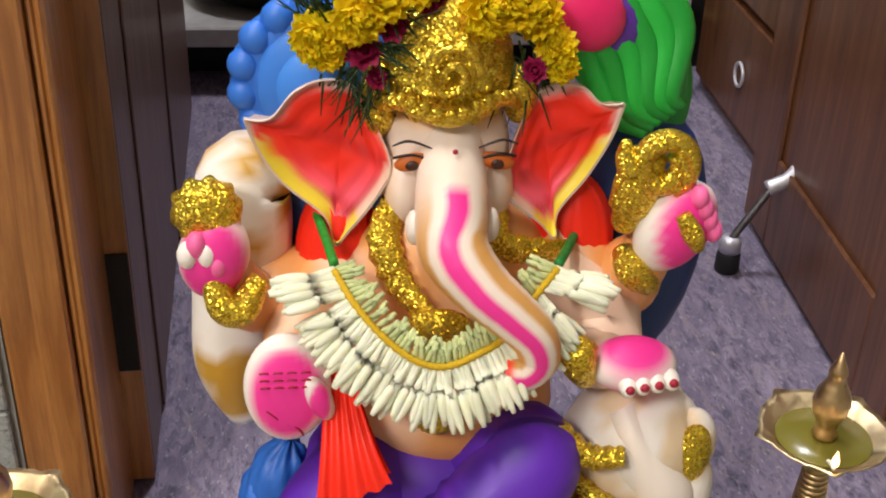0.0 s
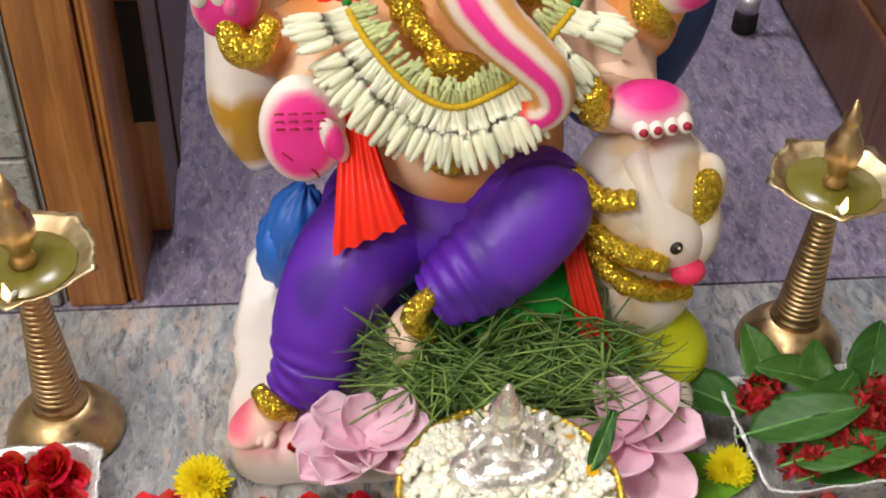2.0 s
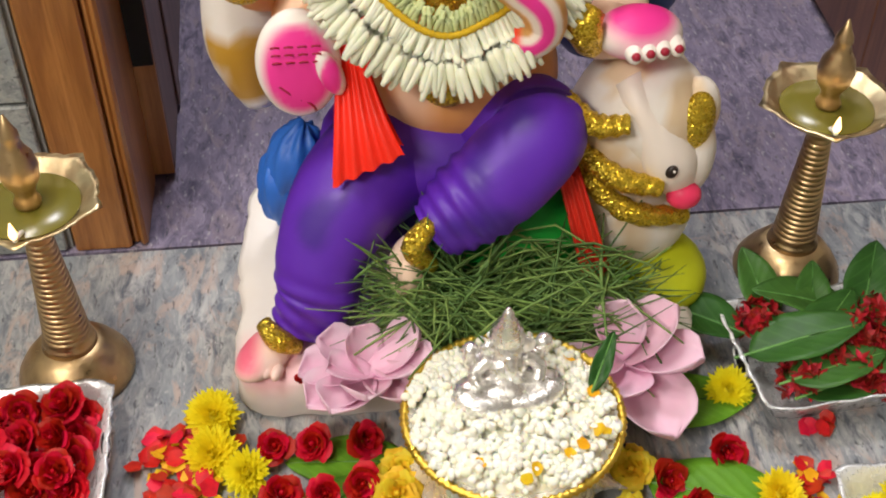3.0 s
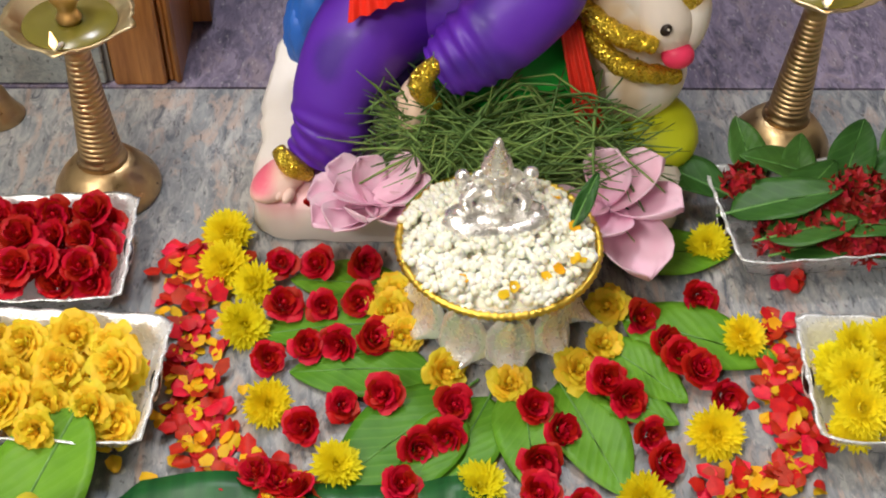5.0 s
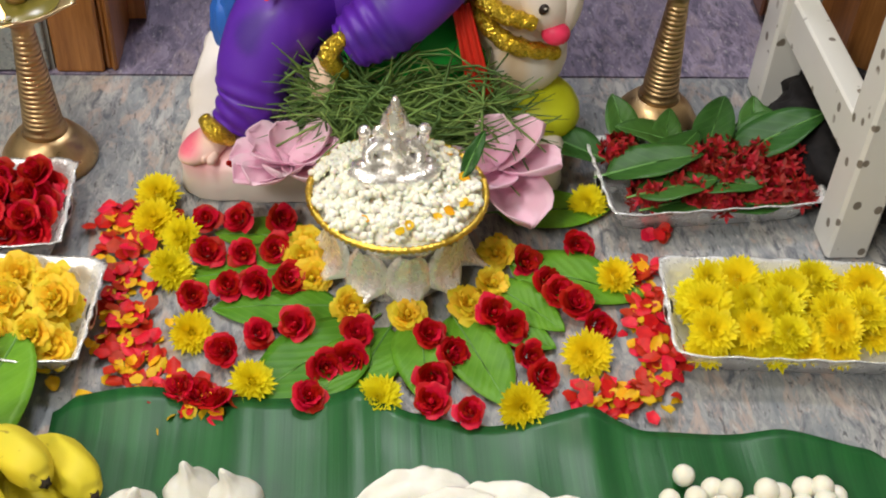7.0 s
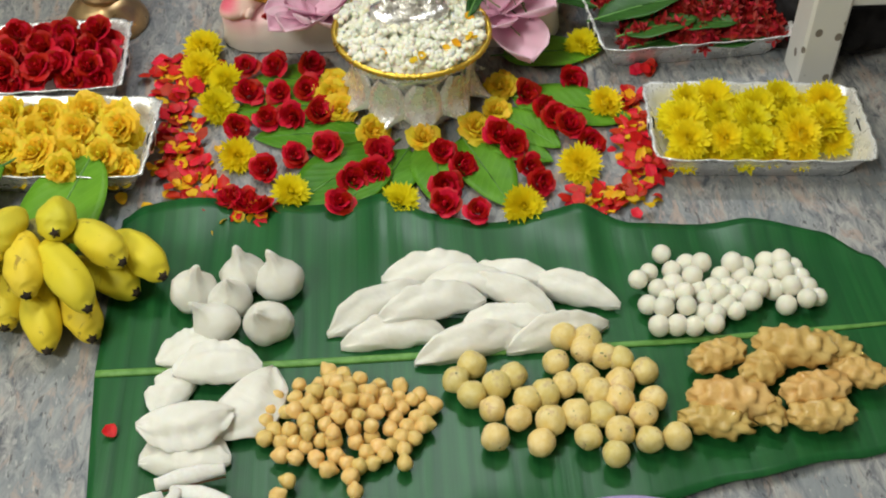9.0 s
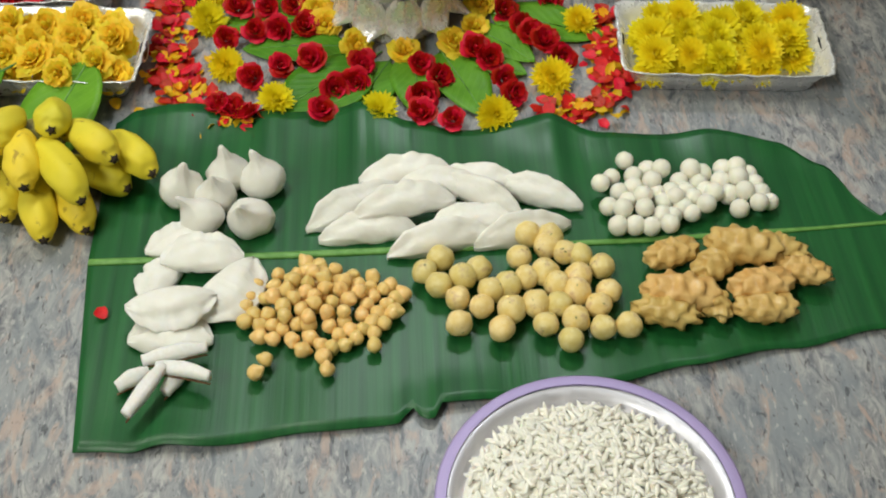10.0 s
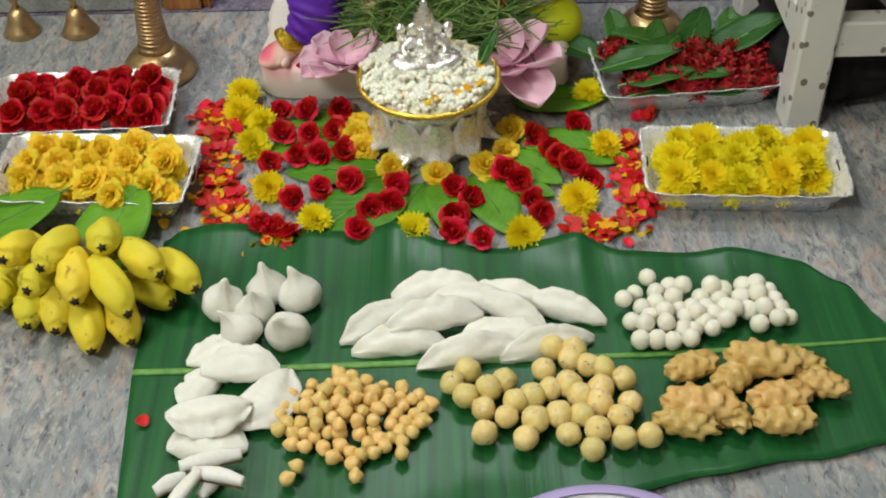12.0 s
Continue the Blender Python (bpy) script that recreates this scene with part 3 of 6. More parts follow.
S.tube([(-0.123, 0.175, 0.162), (-0.132, 0.175, 0.207), (-0.124, 0.18, 0.26), (-0.12, 0.185, 0.311), (-0.116, 0.185, 0.349), (-0.092, 0.19, 0.354)], [0.014, 0.026, 0.033, 0.034, 0.03, 0.02], cushion, seg=18)
for px, t in (((-0.104, 0.155, 0.118), 18), ((-0.113, 0.158, 0.095), 8)):
    S.ball(px, (0.019, 0.024, 0.034), (0, t, 0), BLUE, seg=28, rows=20, warp=lambda d: 1 + 0.10 * math.sin(7 * math.atan2(d.x, -d.y) + 4 * d.z) + 0.12 * noise.noise(d * 2))
S.ball((0.146, 0.215, 0.268), (0.062, 0.035, 0.115), (0, 8, 0), NAVY)
S.ball((-0.071, 0.22, 0.299), (0.05, 0.03, 0.09), col=lin("2a5aa0"))
fan_c = V((-0.064, 0.205, 0.407))
for k, rr in enumerate((0.056, 0.045, 0.032)):
    S.ball(fan_c + V((0, -0.006 * k, 0)), (rr, 0.016, rr), col=blend(BLUE, lin("3f86e2"), k / 2), warp=lambda d, k=k: 1 + 0.07 * abs(math.sin(9 * math.atan2(d.x, d.z))) * (k == 0) + 0.0, seg=48, rows=16)
for k in range(11):
    a = radians(150 + 22 * k)
    S.ball(fan_c + V((0.051 * math.cos(a), -0.004, -0.051 * math.sin(a))), (0.0115, 0.010, 0.0115), col=BLUE, seg=10, rows=7)
for k, (c0, px) in enumerate(((lin("e8206a"), (0.1, 0.19, 0.455)), (lin("5a2a9a"), (0.116, 0.2, 0.444)), (lin("d81c50"), (0.084, 0.195, 0.459)))):
    S.ball(px, (0.03, 0.014, 0.024), (0, 25, 0), c0, seg=16, rows=10)
for k in range(6):
    o = 0.0105 * k
    S.tube([V((0.109, 0.2, 0.461)) + V((0.008 * k - 0.004, 0.004 * k, 0.012)), V((0.108, 0.195, 0.437)) + V((o - 0.008, 0.003 * k, 0.006 * k)), V((0.111, 0.192, 0.411)) + V((o + 0.001 * k, 0.002 * k, 0.006 * k)), V((0.126, 0.19, 0.387)) + V((0.7 * o, 0, 0.003 * k)), V((0.149, 0.19, 0.372)) + V((0.45 * o, 0, 0.004 * k))], [0.010, 0.011, 0.010, 0.0085, 0.004], blend(GREEN, lin("12802a"), 0.5 * (k % 2)), seg=14)
S.ball((0.147, 0.212, 0.406), (0.036, 0.012, 0.06), (0, -18, 0), lin("15902f"))

# trunk of the body and lap


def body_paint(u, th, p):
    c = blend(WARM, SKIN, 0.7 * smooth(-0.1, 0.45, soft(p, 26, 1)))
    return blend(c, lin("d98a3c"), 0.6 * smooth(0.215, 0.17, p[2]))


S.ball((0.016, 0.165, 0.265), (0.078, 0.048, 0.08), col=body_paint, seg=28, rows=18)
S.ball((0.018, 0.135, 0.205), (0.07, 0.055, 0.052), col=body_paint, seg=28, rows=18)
S.ball((0.005, 0.128, 0.155), (0.088, 0.062, 0.045), col=PURP, seg=28, rows=16)


def cloth(u, th, p):
    return blend(PURP, PURP_D, smooth(0.0, 0.5, soft(p, 32, 5)))


def folds(k, depth, start):
    """Ridges of gathered cloth towards the ankle, with long soft hollows above them."""
    def wave(u, a):
        ridge = depth * smooth(start, start + 0.14, u) * math.sin(k * u * 6.28 + 1.6 * math.sin(a + 0.5))
        hollow = -0.05 * smooth(0.35, 0.5, u) * smooth(start + 0.08, start - 0.04, u) * max(0.0, math.cos(a - 0.5)) ** 2
        swoop = 0.018 * math.sin(4 * a + 5 * u) * smooth(0.15, 0.4, u)
        return 1 + ridge + hollow + swoop + 0.03 * noise.noise(V((u * 6, 1.5 * math.cos(a), 1.5 * math.sin(a))))
    return wave


S.tube([(0.0, 0.135, 0.158), (-0.046, 0.1, 0.148), (-0.068, 0.078, 0.137), (-0.084, 0.062, 0.11), (-0.092, 0.052, 0.078), (-0.107, 0.045, 0.054)], [0.045, 0.043, 0.039, 0.034, 0.030, 0.021], cloth, seg=40, steps=70, wave=folds(11, 0.045, 0.62))
S.tube([(0.02, 0.14, 0.16), (0.052, 0.098, 0.183), (0.064, 0.07, 0.192), (0.04, 0.056, 0.172), (0.012, 0.049, 0.15), (-0.008, 0.045, 0.135)], [0.044, 0.039, 0.034, 0.034, 0.0295, 0.021], cloth, seg=40, steps=80, wave=folds(13, 0.05, 0.6))


def foot_paint(u, th, p):
    return blend(lin("f6d6cc"), lin("f04a78"), 0.85 * smooth(-0.128, -0.142, p[0]) * smooth(0.046, 0.054, p[2]))


S.ball((-0.131, 0.026, 0.047), (0.017, 0.030, 0.011), (0, 0, -35), foot_paint)
for k in range(5):
    S.ball(V((-0.143, 0.016, 0.047)) + V((0.006 * k - 0.004, 0.002 - 0.003 * k, 0)), (0.004, 0.008, 0.005), (0, 0, -25), foot_paint, seg=10, rows=6)
S.ball((-0.027, 0.04, 0.11), (0.014, 0.02, 0.024), (0, 20, 0), SKIN)
for k in range(4):
    S.ball(V((-0.033, 0.032, 0.104)) + V((0.006 * k, 0, -0.003 * k)), 0.005, col=SKIN, seg=8, rows=6)
S.tube([(-0.131, 0.035, 0.068), (-0.121, 0.022, 0.063), (-0.108, 0.026, 0.051)], [0.006, 0.0085, 0.006], mi=1, seg=12)
S.tube([(-0.010, 0.034, 0.153), (-0.024, 0.026, 0.138), (-0.012, 0.030, 0.116)], [0.006, 0.009, 0.006], mi=1, seg=12)

# red stole: collar, hanging end with pleats, strip beside the knee
for px in ((-0.056, 0.172, 0.297), (0.102, 0.176, 0.299)):
    S.ball(px, (0.029, 0.021, 0.05), col=RED, warp=lambda d: 1 + 0.035 * math.sin(16 * math.atan2(d.x, -d.y)), seg=40)


def pleats(a, b, c, d, thick, waves, colr):
    """A hanging cloth end between the edge a-b above and c-d below."""
    rows = []
    for k in range(15):
        v = k / 14
        row = []
        for j in range(25):
            s = j / 24
            p = V(a).lerp(V(b), s).lerp(V(c).lerp(V(d), s), v)
            row.append(p + V((0, -thick * (0.6 + 0.4 * math.sin(waves * 6.28 * s)) - 0.008 * math.sin(3.14 * v), 0)))
        rows.append(row)
    S.loft(rows, colr, closed=False)
    S.loft([[q + V((0, 0.01, 0)) for q in reversed(r)] for r in rows], colr, closed=False)


pleats((-0.067, 0.1, 0.247), (-0.047, 0.09, 0.24), (-0.075, 0.052, 0.175), (-0.027, 0.05, 0.2), 0.005, 4, RED)
pleats((-0.068, 0.13, 0.273), (-0.039, 0.12, 0.261), (-0.069, 0.1, 0.243), (-0.046, 0.088, 0.239), 0.004, 3, RED)
pleats((0.079, 0.066, 0.158), (0.095, 0.066, 0.160), (0.099, 0.044, 0.076), (0.121, 0.045, 0.077), 0.004, 3, lin("e0321f"))

# arms
S.tube([(-0.05, 0.185, 0.28), (-0.093, 0.162, 0.275), (-0.116, 0.145, 0.278), (-0.128, 0.135, 0.306)], [0.024, 0.025, 0.021, 0.017], body_paint, seg=18)
S.tube([(-0.055, 0.17, 0.28), (-0.083, 0.13, 0.26), (-0.085, 0.105, 0.255)], [0.03, 0.024, 0.018], body_paint, seg=18)
S.tube([(0.08, 0.18, 0.295), (0.131, 0.165, 0.271), (0.141, 0.15, 0.293), (0.148, 0.14, 0.312)], [0.032, 0.027, 0.022, 0.017], body_paint, seg=18)
S.tube([(0.085, 0.17, 0.285), (0.125, 0.14, 0.255), (0.108, 0.12, 0.244), (0.12, 0.1, 0.25)], [0.03, 0.025, 0.022, 0.018], SKIN, seg=18)


def palm_paint(c, r, front=(0, -1, 0)):
    def f(u, th, p):
        d = V(p) - V(c)
        e = math.sqrt((d.x / r[0]) ** 2 + (d.z / r[1]) ** 2)
        return blend(PINK, WHITE, smooth(0.68, 0.95, e)) if d.dot(V(front)) > 0 else WHITE
    return f


pl = (-0.091, 0.088, 0.248)
S.ball(pl, (0.0275, 0.012, 0.036), (-14, 0, 4), palm_paint(pl, (0.0275, 0.036)), seg=32, rows=22)
S.ball(V(pl) + V((0.02, -0.008, -0.004)), (0.008, 0.009, 0.017), (0, -20, 0), palm_paint(V(pl) + V((0.02, -0.008, -0.004)), (0.008, 0.017)))
for k in range(3):
    for j in range(4):
        q = V(pl) + V((-0.016 + 0.0085 * j, -0.0135 - 0.0028 * (k - 1), 0.007 + 0.0075 * k))
        S.tube([q, q + V((0.0028, -0.0006, 0.0008)), q + V((0.0056, 0, 0))], 0.0007, DKRED, seg=6)
for k in range(3):
    q = V(pl) + V((-0.013 + 0.007 * k, -0.0128, -0.009 - 0.005 * k))
    S.tube([q, q + V((0.006, -0.001, -0.005)), q + V((0.008, 0, -0.010))], 0.0008, DKRED, seg=6)
pr = (0.129, 0.086, 0.258)
S.ball(pr, (0.029, 0.02, 0.016), (18, 0, 0), lambda u, th, p: blend(PINK, WHITE, smooth(0.6, 1.0, math.hypot((p[0] - pr[0]) / 0.029, (p[1] - pr[1]) / 0.024))), seg=26, rows=16)
for k in range(4):
    q = V((0.122, 0.07, 0.254)) + V((0.0095 * k, -0.002 + 0.0012 * k, 0.0006 * k))
    S.ball(q, (0.0058, 0.010, 0.0062), col=WHITE, seg=12, rows=8)
    S.ball(q + V((0, -0.0078, 0.002)), (0.0032, 0.003, 0.003), col=DKRED, seg=8, rows=6)
S.tube([(0.098, 0.085, 0.277), (0.091, 0.078, 0.269), (0.099, 0.085, 0.249)], [0.008, 0.012, 0.008], mi=1, seg=14)
hl = (-0.134, 0.125, 0.324)
S.ball(hl, (0.022, 0.018, 0.030), (0, 12, 0), palm_paint(hl, (0.026, 0.036)), seg=24, rows=14)
for k in range(4):
    S.ball(V(hl) + V((-0.015 + 0.006 * k, -0.012, 0.014 - 0.007 * abs(k - 1))), (0.0065, 0.0075, 0.009), col=lin("f46aa8") if k % 2 else WHITE, seg=12, rows=8)
hr = (0.159, 0.13, 0.334)
S.ball(hr, (0.024, 0.018, 0.034), (0, 28, 0), palm_paint(V(hr) + V((0.006, 0, 0)), (0.026, 0.038)), seg=24, rows=14)
for k in range(4):
    S.ball(V(hr) + V((0.010 + 0.004 * k, -0.010, 0.026 - 0.008 * k)), (0.006, 0.008, 0.008), col=lin("f46aa8"), seg=12, rows=8)
# gold bangles and held ornaments
S.ball((-0.137, 0.13, 0.352), (0.022, 0.016, 0.022), mi=1, warp=lambda d: 1 + 0.08 * math.sin(10 * math.atan2(d.x, d.z)), seg=36)
S.tube([(-0.135, 0.115, 0.314), (-0.129, 0.11, 0.296), (-0.117, 0.11, 0.294), (-0.106, 0.118, 0.311)], [0.007, 0.011, 0.011, 0.006], mi=1, seg=12)
S.ball((0.133, 0.135, 0.361), (0.016, 0.013, 0.032), (0, 12, 0), mi=1, warp=lambda d: 1 + 0.09 * math.sin(12 * d.z), seg=28)
S.tube([V((0.146, 0.13, 0.379)) + V((0.0165 * math.cos(a) * (1 - 0.05 * a), -0.002, 0.018 * math.sin(a) * (1 - 0.05 * a))) for a in np.linspace(-1.2, 7.0, 14)], 0.0075, mi=1, seg=12, steps=56)
S.tube([(0.121, 0.13, 0.395), (0.122, 0.13, 0.385), (0.127, 0.13, 0.375)], [0.003, 0.007, 0.010], mi=1)
S.tube([(0.156, 0.108, 0.354), (0.163, 0.105, 0.342), (0.168, 0.105, 0.331)], [0.005, 0.007, 0.004], mi=1)
S.tube([(0.129, 0.14, 0.312), (0.133, 0.125, 0.304), (0.148, 0.13, 0.289)], [0.007, 0.011, 0.007], mi=1)

# head, ears, crown


def head_paint(u, th, p):
    c = blend(WHITE, SKIN, 0.5)
    f = smooth(0.392, 0.402, p[2]) * smooth(0.425, 0.412, p[2])
    return blend(c, lin("d9962a"), 0.75 * f + 0.5 * smooth(0.03, 0.045, abs(p[0] - 0.014)) * smooth(0.40, 0.36, p[2]))


S.ball((0.014, 0.178, 0.372), (0.042, 0.042, 0.052), col=head_paint, seg=30, rows=20)
for sx in (-1, 1):
    S.ball((0.014 + sx * 0.027, 0.160, 0.352), (0.016, 0.022, 0.028), col=head_paint)


def trunk_paint(u, th, p):
    d = min(th, 2 * math.pi - th)
    c = blend(WHITE, SKIN, 0.45)
    c = blend(c, lin("d0912c"), 0.9 * smooth(0.62, 0.85, d) * smooth(1.6, 1.2, d) * smooth(0.15, 0.35, u))
    c = blend(c, PINK, smooth(0.40, 0.28, d) * smooth(0.21, 0.225, u) * smooth(0.99, 0.93, u))
    return blend(c, RED, 0.9 * smooth(0.93, 0.97, u))


S.tube([(0.016, 0.158, 0.389), (0.014, 0.138, 0.374), (0.012, 0.112, 0.36), (0.012, 0.092, 0.343), (0.026, 0.078, 0.326), (0.044, 0.07, 0.311), (0.059, 0.066, 0.296), (0.063, 0.066, 0.28), (0.055, 0.066, 0.27), (0.041, 0.067, 0.270)],
       [0.020, 0.0215, 0.0225, 0.0215, 0.0185, 0.0165, 0.0148, 0.0136, 0.0128, 0.0118], trunk_paint, seg=30, steps=70, wave=lambda u, a: 1 + 0.012 * math.sin(150 * u) * smooth(0.1, 0.2, u))
for px in ((-0.01, 0.118, 0.344), (0.037, 0.118, 0.345)):
    S.ball(px, (0.006, 0.010, 0.013), (25, 0, 0), WHITE, seg=14)
for sx, px in ((-1, (-0.011, 0.136, 0.38)), (1, (0.042, 0.136, 0.38))):
    S.ball(px, (0.0112, 0.004, 0.0058), (0, sx * 14, 0), lin("c8641e"), seg=16, rows=10)
    S.ball(V(px) + V((0, -0.0032, -0.0008)), (0.0045, 0.0022, 0.0034), (0, sx * 12, 0), lin("3a1a10"), seg=12, rows=8)
    S.tube([V(px) + V((-0.0115, -0.001, 0.0025 - 0.001 * sx)), V(px) + V((0, -0.004, 0.0068)), V(px) + V((0.0115, -0.001, 0.0025 + 0.001 * sx))], 0.0009, BLACK, seg=6)
    S.tube([V(px) + V((-0.012, -0.003, 0.0115 - 0.001 * sx)), V(px) + V((0.002 * sx, -0.005, 0.0165)), V(px) + V((0.012, -0.003, 0.0115 + 0.001 * sx))], [0.0005, 0.0009, 0.0005], BLACK, seg=6)
S.ball((0.014, 0.12, 0.394), (0.0018, 0.0012, 0.0018), col=DKRED, seg=8, rows=6)


def ear(outline, hub, sx):
    rows = []
    n = 64
    loop = [V(spline(outline + [outline[0]], j / n)) for j in range(n)]
    for k in range(13):
        r = 0.03 + 0.97 * k / 12
        rows.append([V(hub).lerp(q, r) + V((0, -0.012 * (1 - r) - 0.004 * r * r + 0.002 * r * math.sin(20 * r + 5 * j / n), 0)) for j, q in enumerate(loop)])
    rows.append([V(hub).lerp(q, 1.01) + V((0, -0.008, 0)) for q in loop])
    for r in (0.9, 0.4, 0.05):
        rows.append([V(hub).lerp(q, r) + V((0, 0.006 + 0.008 * (1 - r), 0)) for q in loop])

    def paint(u, th, p):
        k = u * (len(rows) - 1)
        r = 0.03 + 0.97 * min(k, 12) / 12
        d = V(p) - V(hub)
        out = sx * d.x
        edge = blend(YEL, WHITE, smooth(0.008, 0.028, d.z)) if out > -0.01 else SKIN
        c = blend(RED, lin("ff7090"), 0.8 * smooth(0.012, -0.035, d.z) * smooth(0.1, 0.7, r))
        c = blend(c, lin("c81410"), 0.7 * max(0.0, math.sin(150 * (d.z - 0.35 * out))) ** 3)
        if k > 12.5:
            return SKIN
        return blend(c, edge, smooth(0.64 if out > 0 and d.z < 0.016 else 0.82, 0.90 if out > 0 and d.z < 0.016 else 0.97, r + 0.06 * soft(p, 60) - (0.12 if d.z > 0 else 0.0) * smooth(0.0, 0.02, abs(d.x)) * 0.5))
    S.loft(rows, paint)


ear([(-0.113, 0.165, 0.4), (-0.097, 0.165, 0.4), (-0.082, 0.168, 0.416), (-0.063, 0.17, 0.423), (-0.045, 0.172, 0.417), (-0.032, 0.165, 0.395), (-0.023, 0.155, 0.37), (-0.034, 0.155, 0.346), (-0.05, 0.157, 0.324), (-0.059, 0.158, 0.314), (-0.065, 0.16, 0.334), (-0.091, 0.165, 0.356), (-0.106, 0.165, 0.38)], (-0.055, 0.178, 0.371), -1)
ear([(0.125, 0.165, 0.407), (0.111, 0.165, 0.407), (0.099, 0.168, 0.417), (0.083, 0.17, 0.419), (0.069, 0.172, 0.41), (0.058, 0.165, 0.389), (0.049, 0.155, 0.36), (0.056, 0.155, 0.344), (0.074, 0.157, 0.328), (0.086, 0.158, 0.315), (0.087, 0.16, 0.334), (0.105, 0.165, 0.356), (0.119, 0.165, 0.384)], (0.08, 0.178, 0.367), 1)


def crown_relief(d):
    a = math.atan2(d.x, -d.y)
    return 1 + 0.035 * math.sin(11 * a) * math.sin(14 * d.z) + 0.05 * math.exp(-18 * a * a) * math.sin(22 * d.z)


S.ball((0.014, 0.178, 0.427), (0.0415, 0.042, 0.046), col=(1, 1, 1), mi=1, seg=48, rows=30, warp=crown_relief)
S.tube([(-0.031, 0.165, 0.402), (-0.019, 0.143, 0.417), (0.011, 0.130, 0.411), (0.042, 0.143, 0.418), (0.058, 0.165, 0.406)], [0.0045, 0.005, 0.0055, 0.005, 0.0045], mi=1, seg=12)
S.tube([(0.012, 0.164, 0.436), (0.012, 0.158, 0.452), (0.013, 0.157, 0.465), (0.013, 0.16, 0.476)], [0.034, 0.025, 0.013, 0.003], mi=1, seg=44, steps=40, wave=lambda u, a: 1 + 0.09 * math.sin(11 * a) * math.sin(22 * u) + 0.05 * math.sin(30 * u))
for k in range(17):
    q = spline([(-0.031, 0.163, 0.404), (-0.019, 0.139, 0.421), (0.011, 0.124, 0.416), (0.042, 0.139, 0.422), (0.058, 0.163, 0.408)], (k + 0.5) / 17)
    S.ball(q, (0.0034, 0.003, 0.0042), mi=1, seg=10, rows=7)
for px in ((-0.03, 0.168, 0.403), (-0.03, 0.17, 0.417), (0.059, 0.168, 0.411)):
    S.ball(px, (0.011, 0.011, 0.02), mi=1)
S.tube([V((0.011, 0.129, 0.439)) + V((0.018 * math.cos(a) * (1 - 0.09 * a), 0, 0.020 * math.sin(a) * (1 - 0.09 * a))) for a in np.linspace(0, 10, 20)], 0.0028, mi=1, seg=8, steps=80)
# necklaces
S.tube([(-0.019, 0.155, 0.346), (-0.028, 0.135, 0.328), (-0.021, 0.122, 0.306), (-0.008, 0.108, 0.293), (0.004, 0.098, 0.285)], [0.009, 0.011, 0.010, 0.008, 0.006], mi=1, seg=12, flat=0.5, wave=lambda u, a: 1 + 0.12 * math.sin(60 * u))
S.tube([(0.044, 0.15, 0.343), (0.045, 0.135, 0.322), (0.072, 0.14, 0.312), (0.093, 0.15, 0.308)], [0.009, 0.011, 0.010, 0.007], mi=1, seg=12, flat=0.5, wave=lambda u, a: 1 + 0.12 * math.sin(60 * u))
S.ball((0.004, 0.098, 0.283), (0.022, 0.008, 0.013), mi=1)
S.ball((0.004, 0.078, 0.229), (0.017, 0.008, 0.013), (-20, 0, 0), mi=1)


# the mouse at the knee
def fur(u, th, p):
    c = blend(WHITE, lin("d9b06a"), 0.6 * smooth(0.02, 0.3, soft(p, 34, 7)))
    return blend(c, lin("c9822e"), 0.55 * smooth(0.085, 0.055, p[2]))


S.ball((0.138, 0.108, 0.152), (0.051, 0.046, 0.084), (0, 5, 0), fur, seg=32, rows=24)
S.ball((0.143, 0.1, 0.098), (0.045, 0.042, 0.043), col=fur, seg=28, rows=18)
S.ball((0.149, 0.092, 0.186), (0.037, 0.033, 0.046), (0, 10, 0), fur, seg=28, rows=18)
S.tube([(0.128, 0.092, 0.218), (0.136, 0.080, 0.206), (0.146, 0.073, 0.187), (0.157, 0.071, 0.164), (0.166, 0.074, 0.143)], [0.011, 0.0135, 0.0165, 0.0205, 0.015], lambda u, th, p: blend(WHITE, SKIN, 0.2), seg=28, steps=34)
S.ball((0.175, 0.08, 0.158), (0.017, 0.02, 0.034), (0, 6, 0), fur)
S.ball((0.168, 0.059, 0.14), (0.0125, 0.010, 0.0105), col=lin("f43a68"), seg=16)
S.ball((0.1535, 0.0497, 0.169), (0.0042, 0.003, 0.0052), (0, 20, 0), BLACK, seg=12, rows=8)
S.ball((0.1545, 0.0472, 0.171), 0.0010, col=WHITE, seg=8, rows=6)
S.ball((0.172, 0.080, 0.194), (0.0185, 0.014, 0.030), (0, 6, 0), fur)
S.ball((0.171, 0.070, 0.194), (0.0135, 0.009, 0.025), (0, 6, 0), mi=1)
for a, b, c in (((0.083, 0.082, 0.214), (0.1, 0.066, 0.201), (0.124, 0.061, 0.203)), ((0.089, 0.084, 0.176), (0.116, 0.058, 0.162), (0.149, 0.053, 0.153)), ((0.093, 0.084, 0.153), (0.127, 0.052, 0.135), (0.172, 0.063, 0.118))):
    S.tube([a, b, c], [0.006, 0.0082, 0.0065], mi=1, seg=14, steps=24, wave=lambda u, th: 1 + 0.12 * math.sin(40 * u + 2 * th))
statue = part("elephant_statue", S, [PAINT, GLITTER])
tagged(statue, "painted plaster elephant-headed statue in purple trousers on a white plinth", "statue")


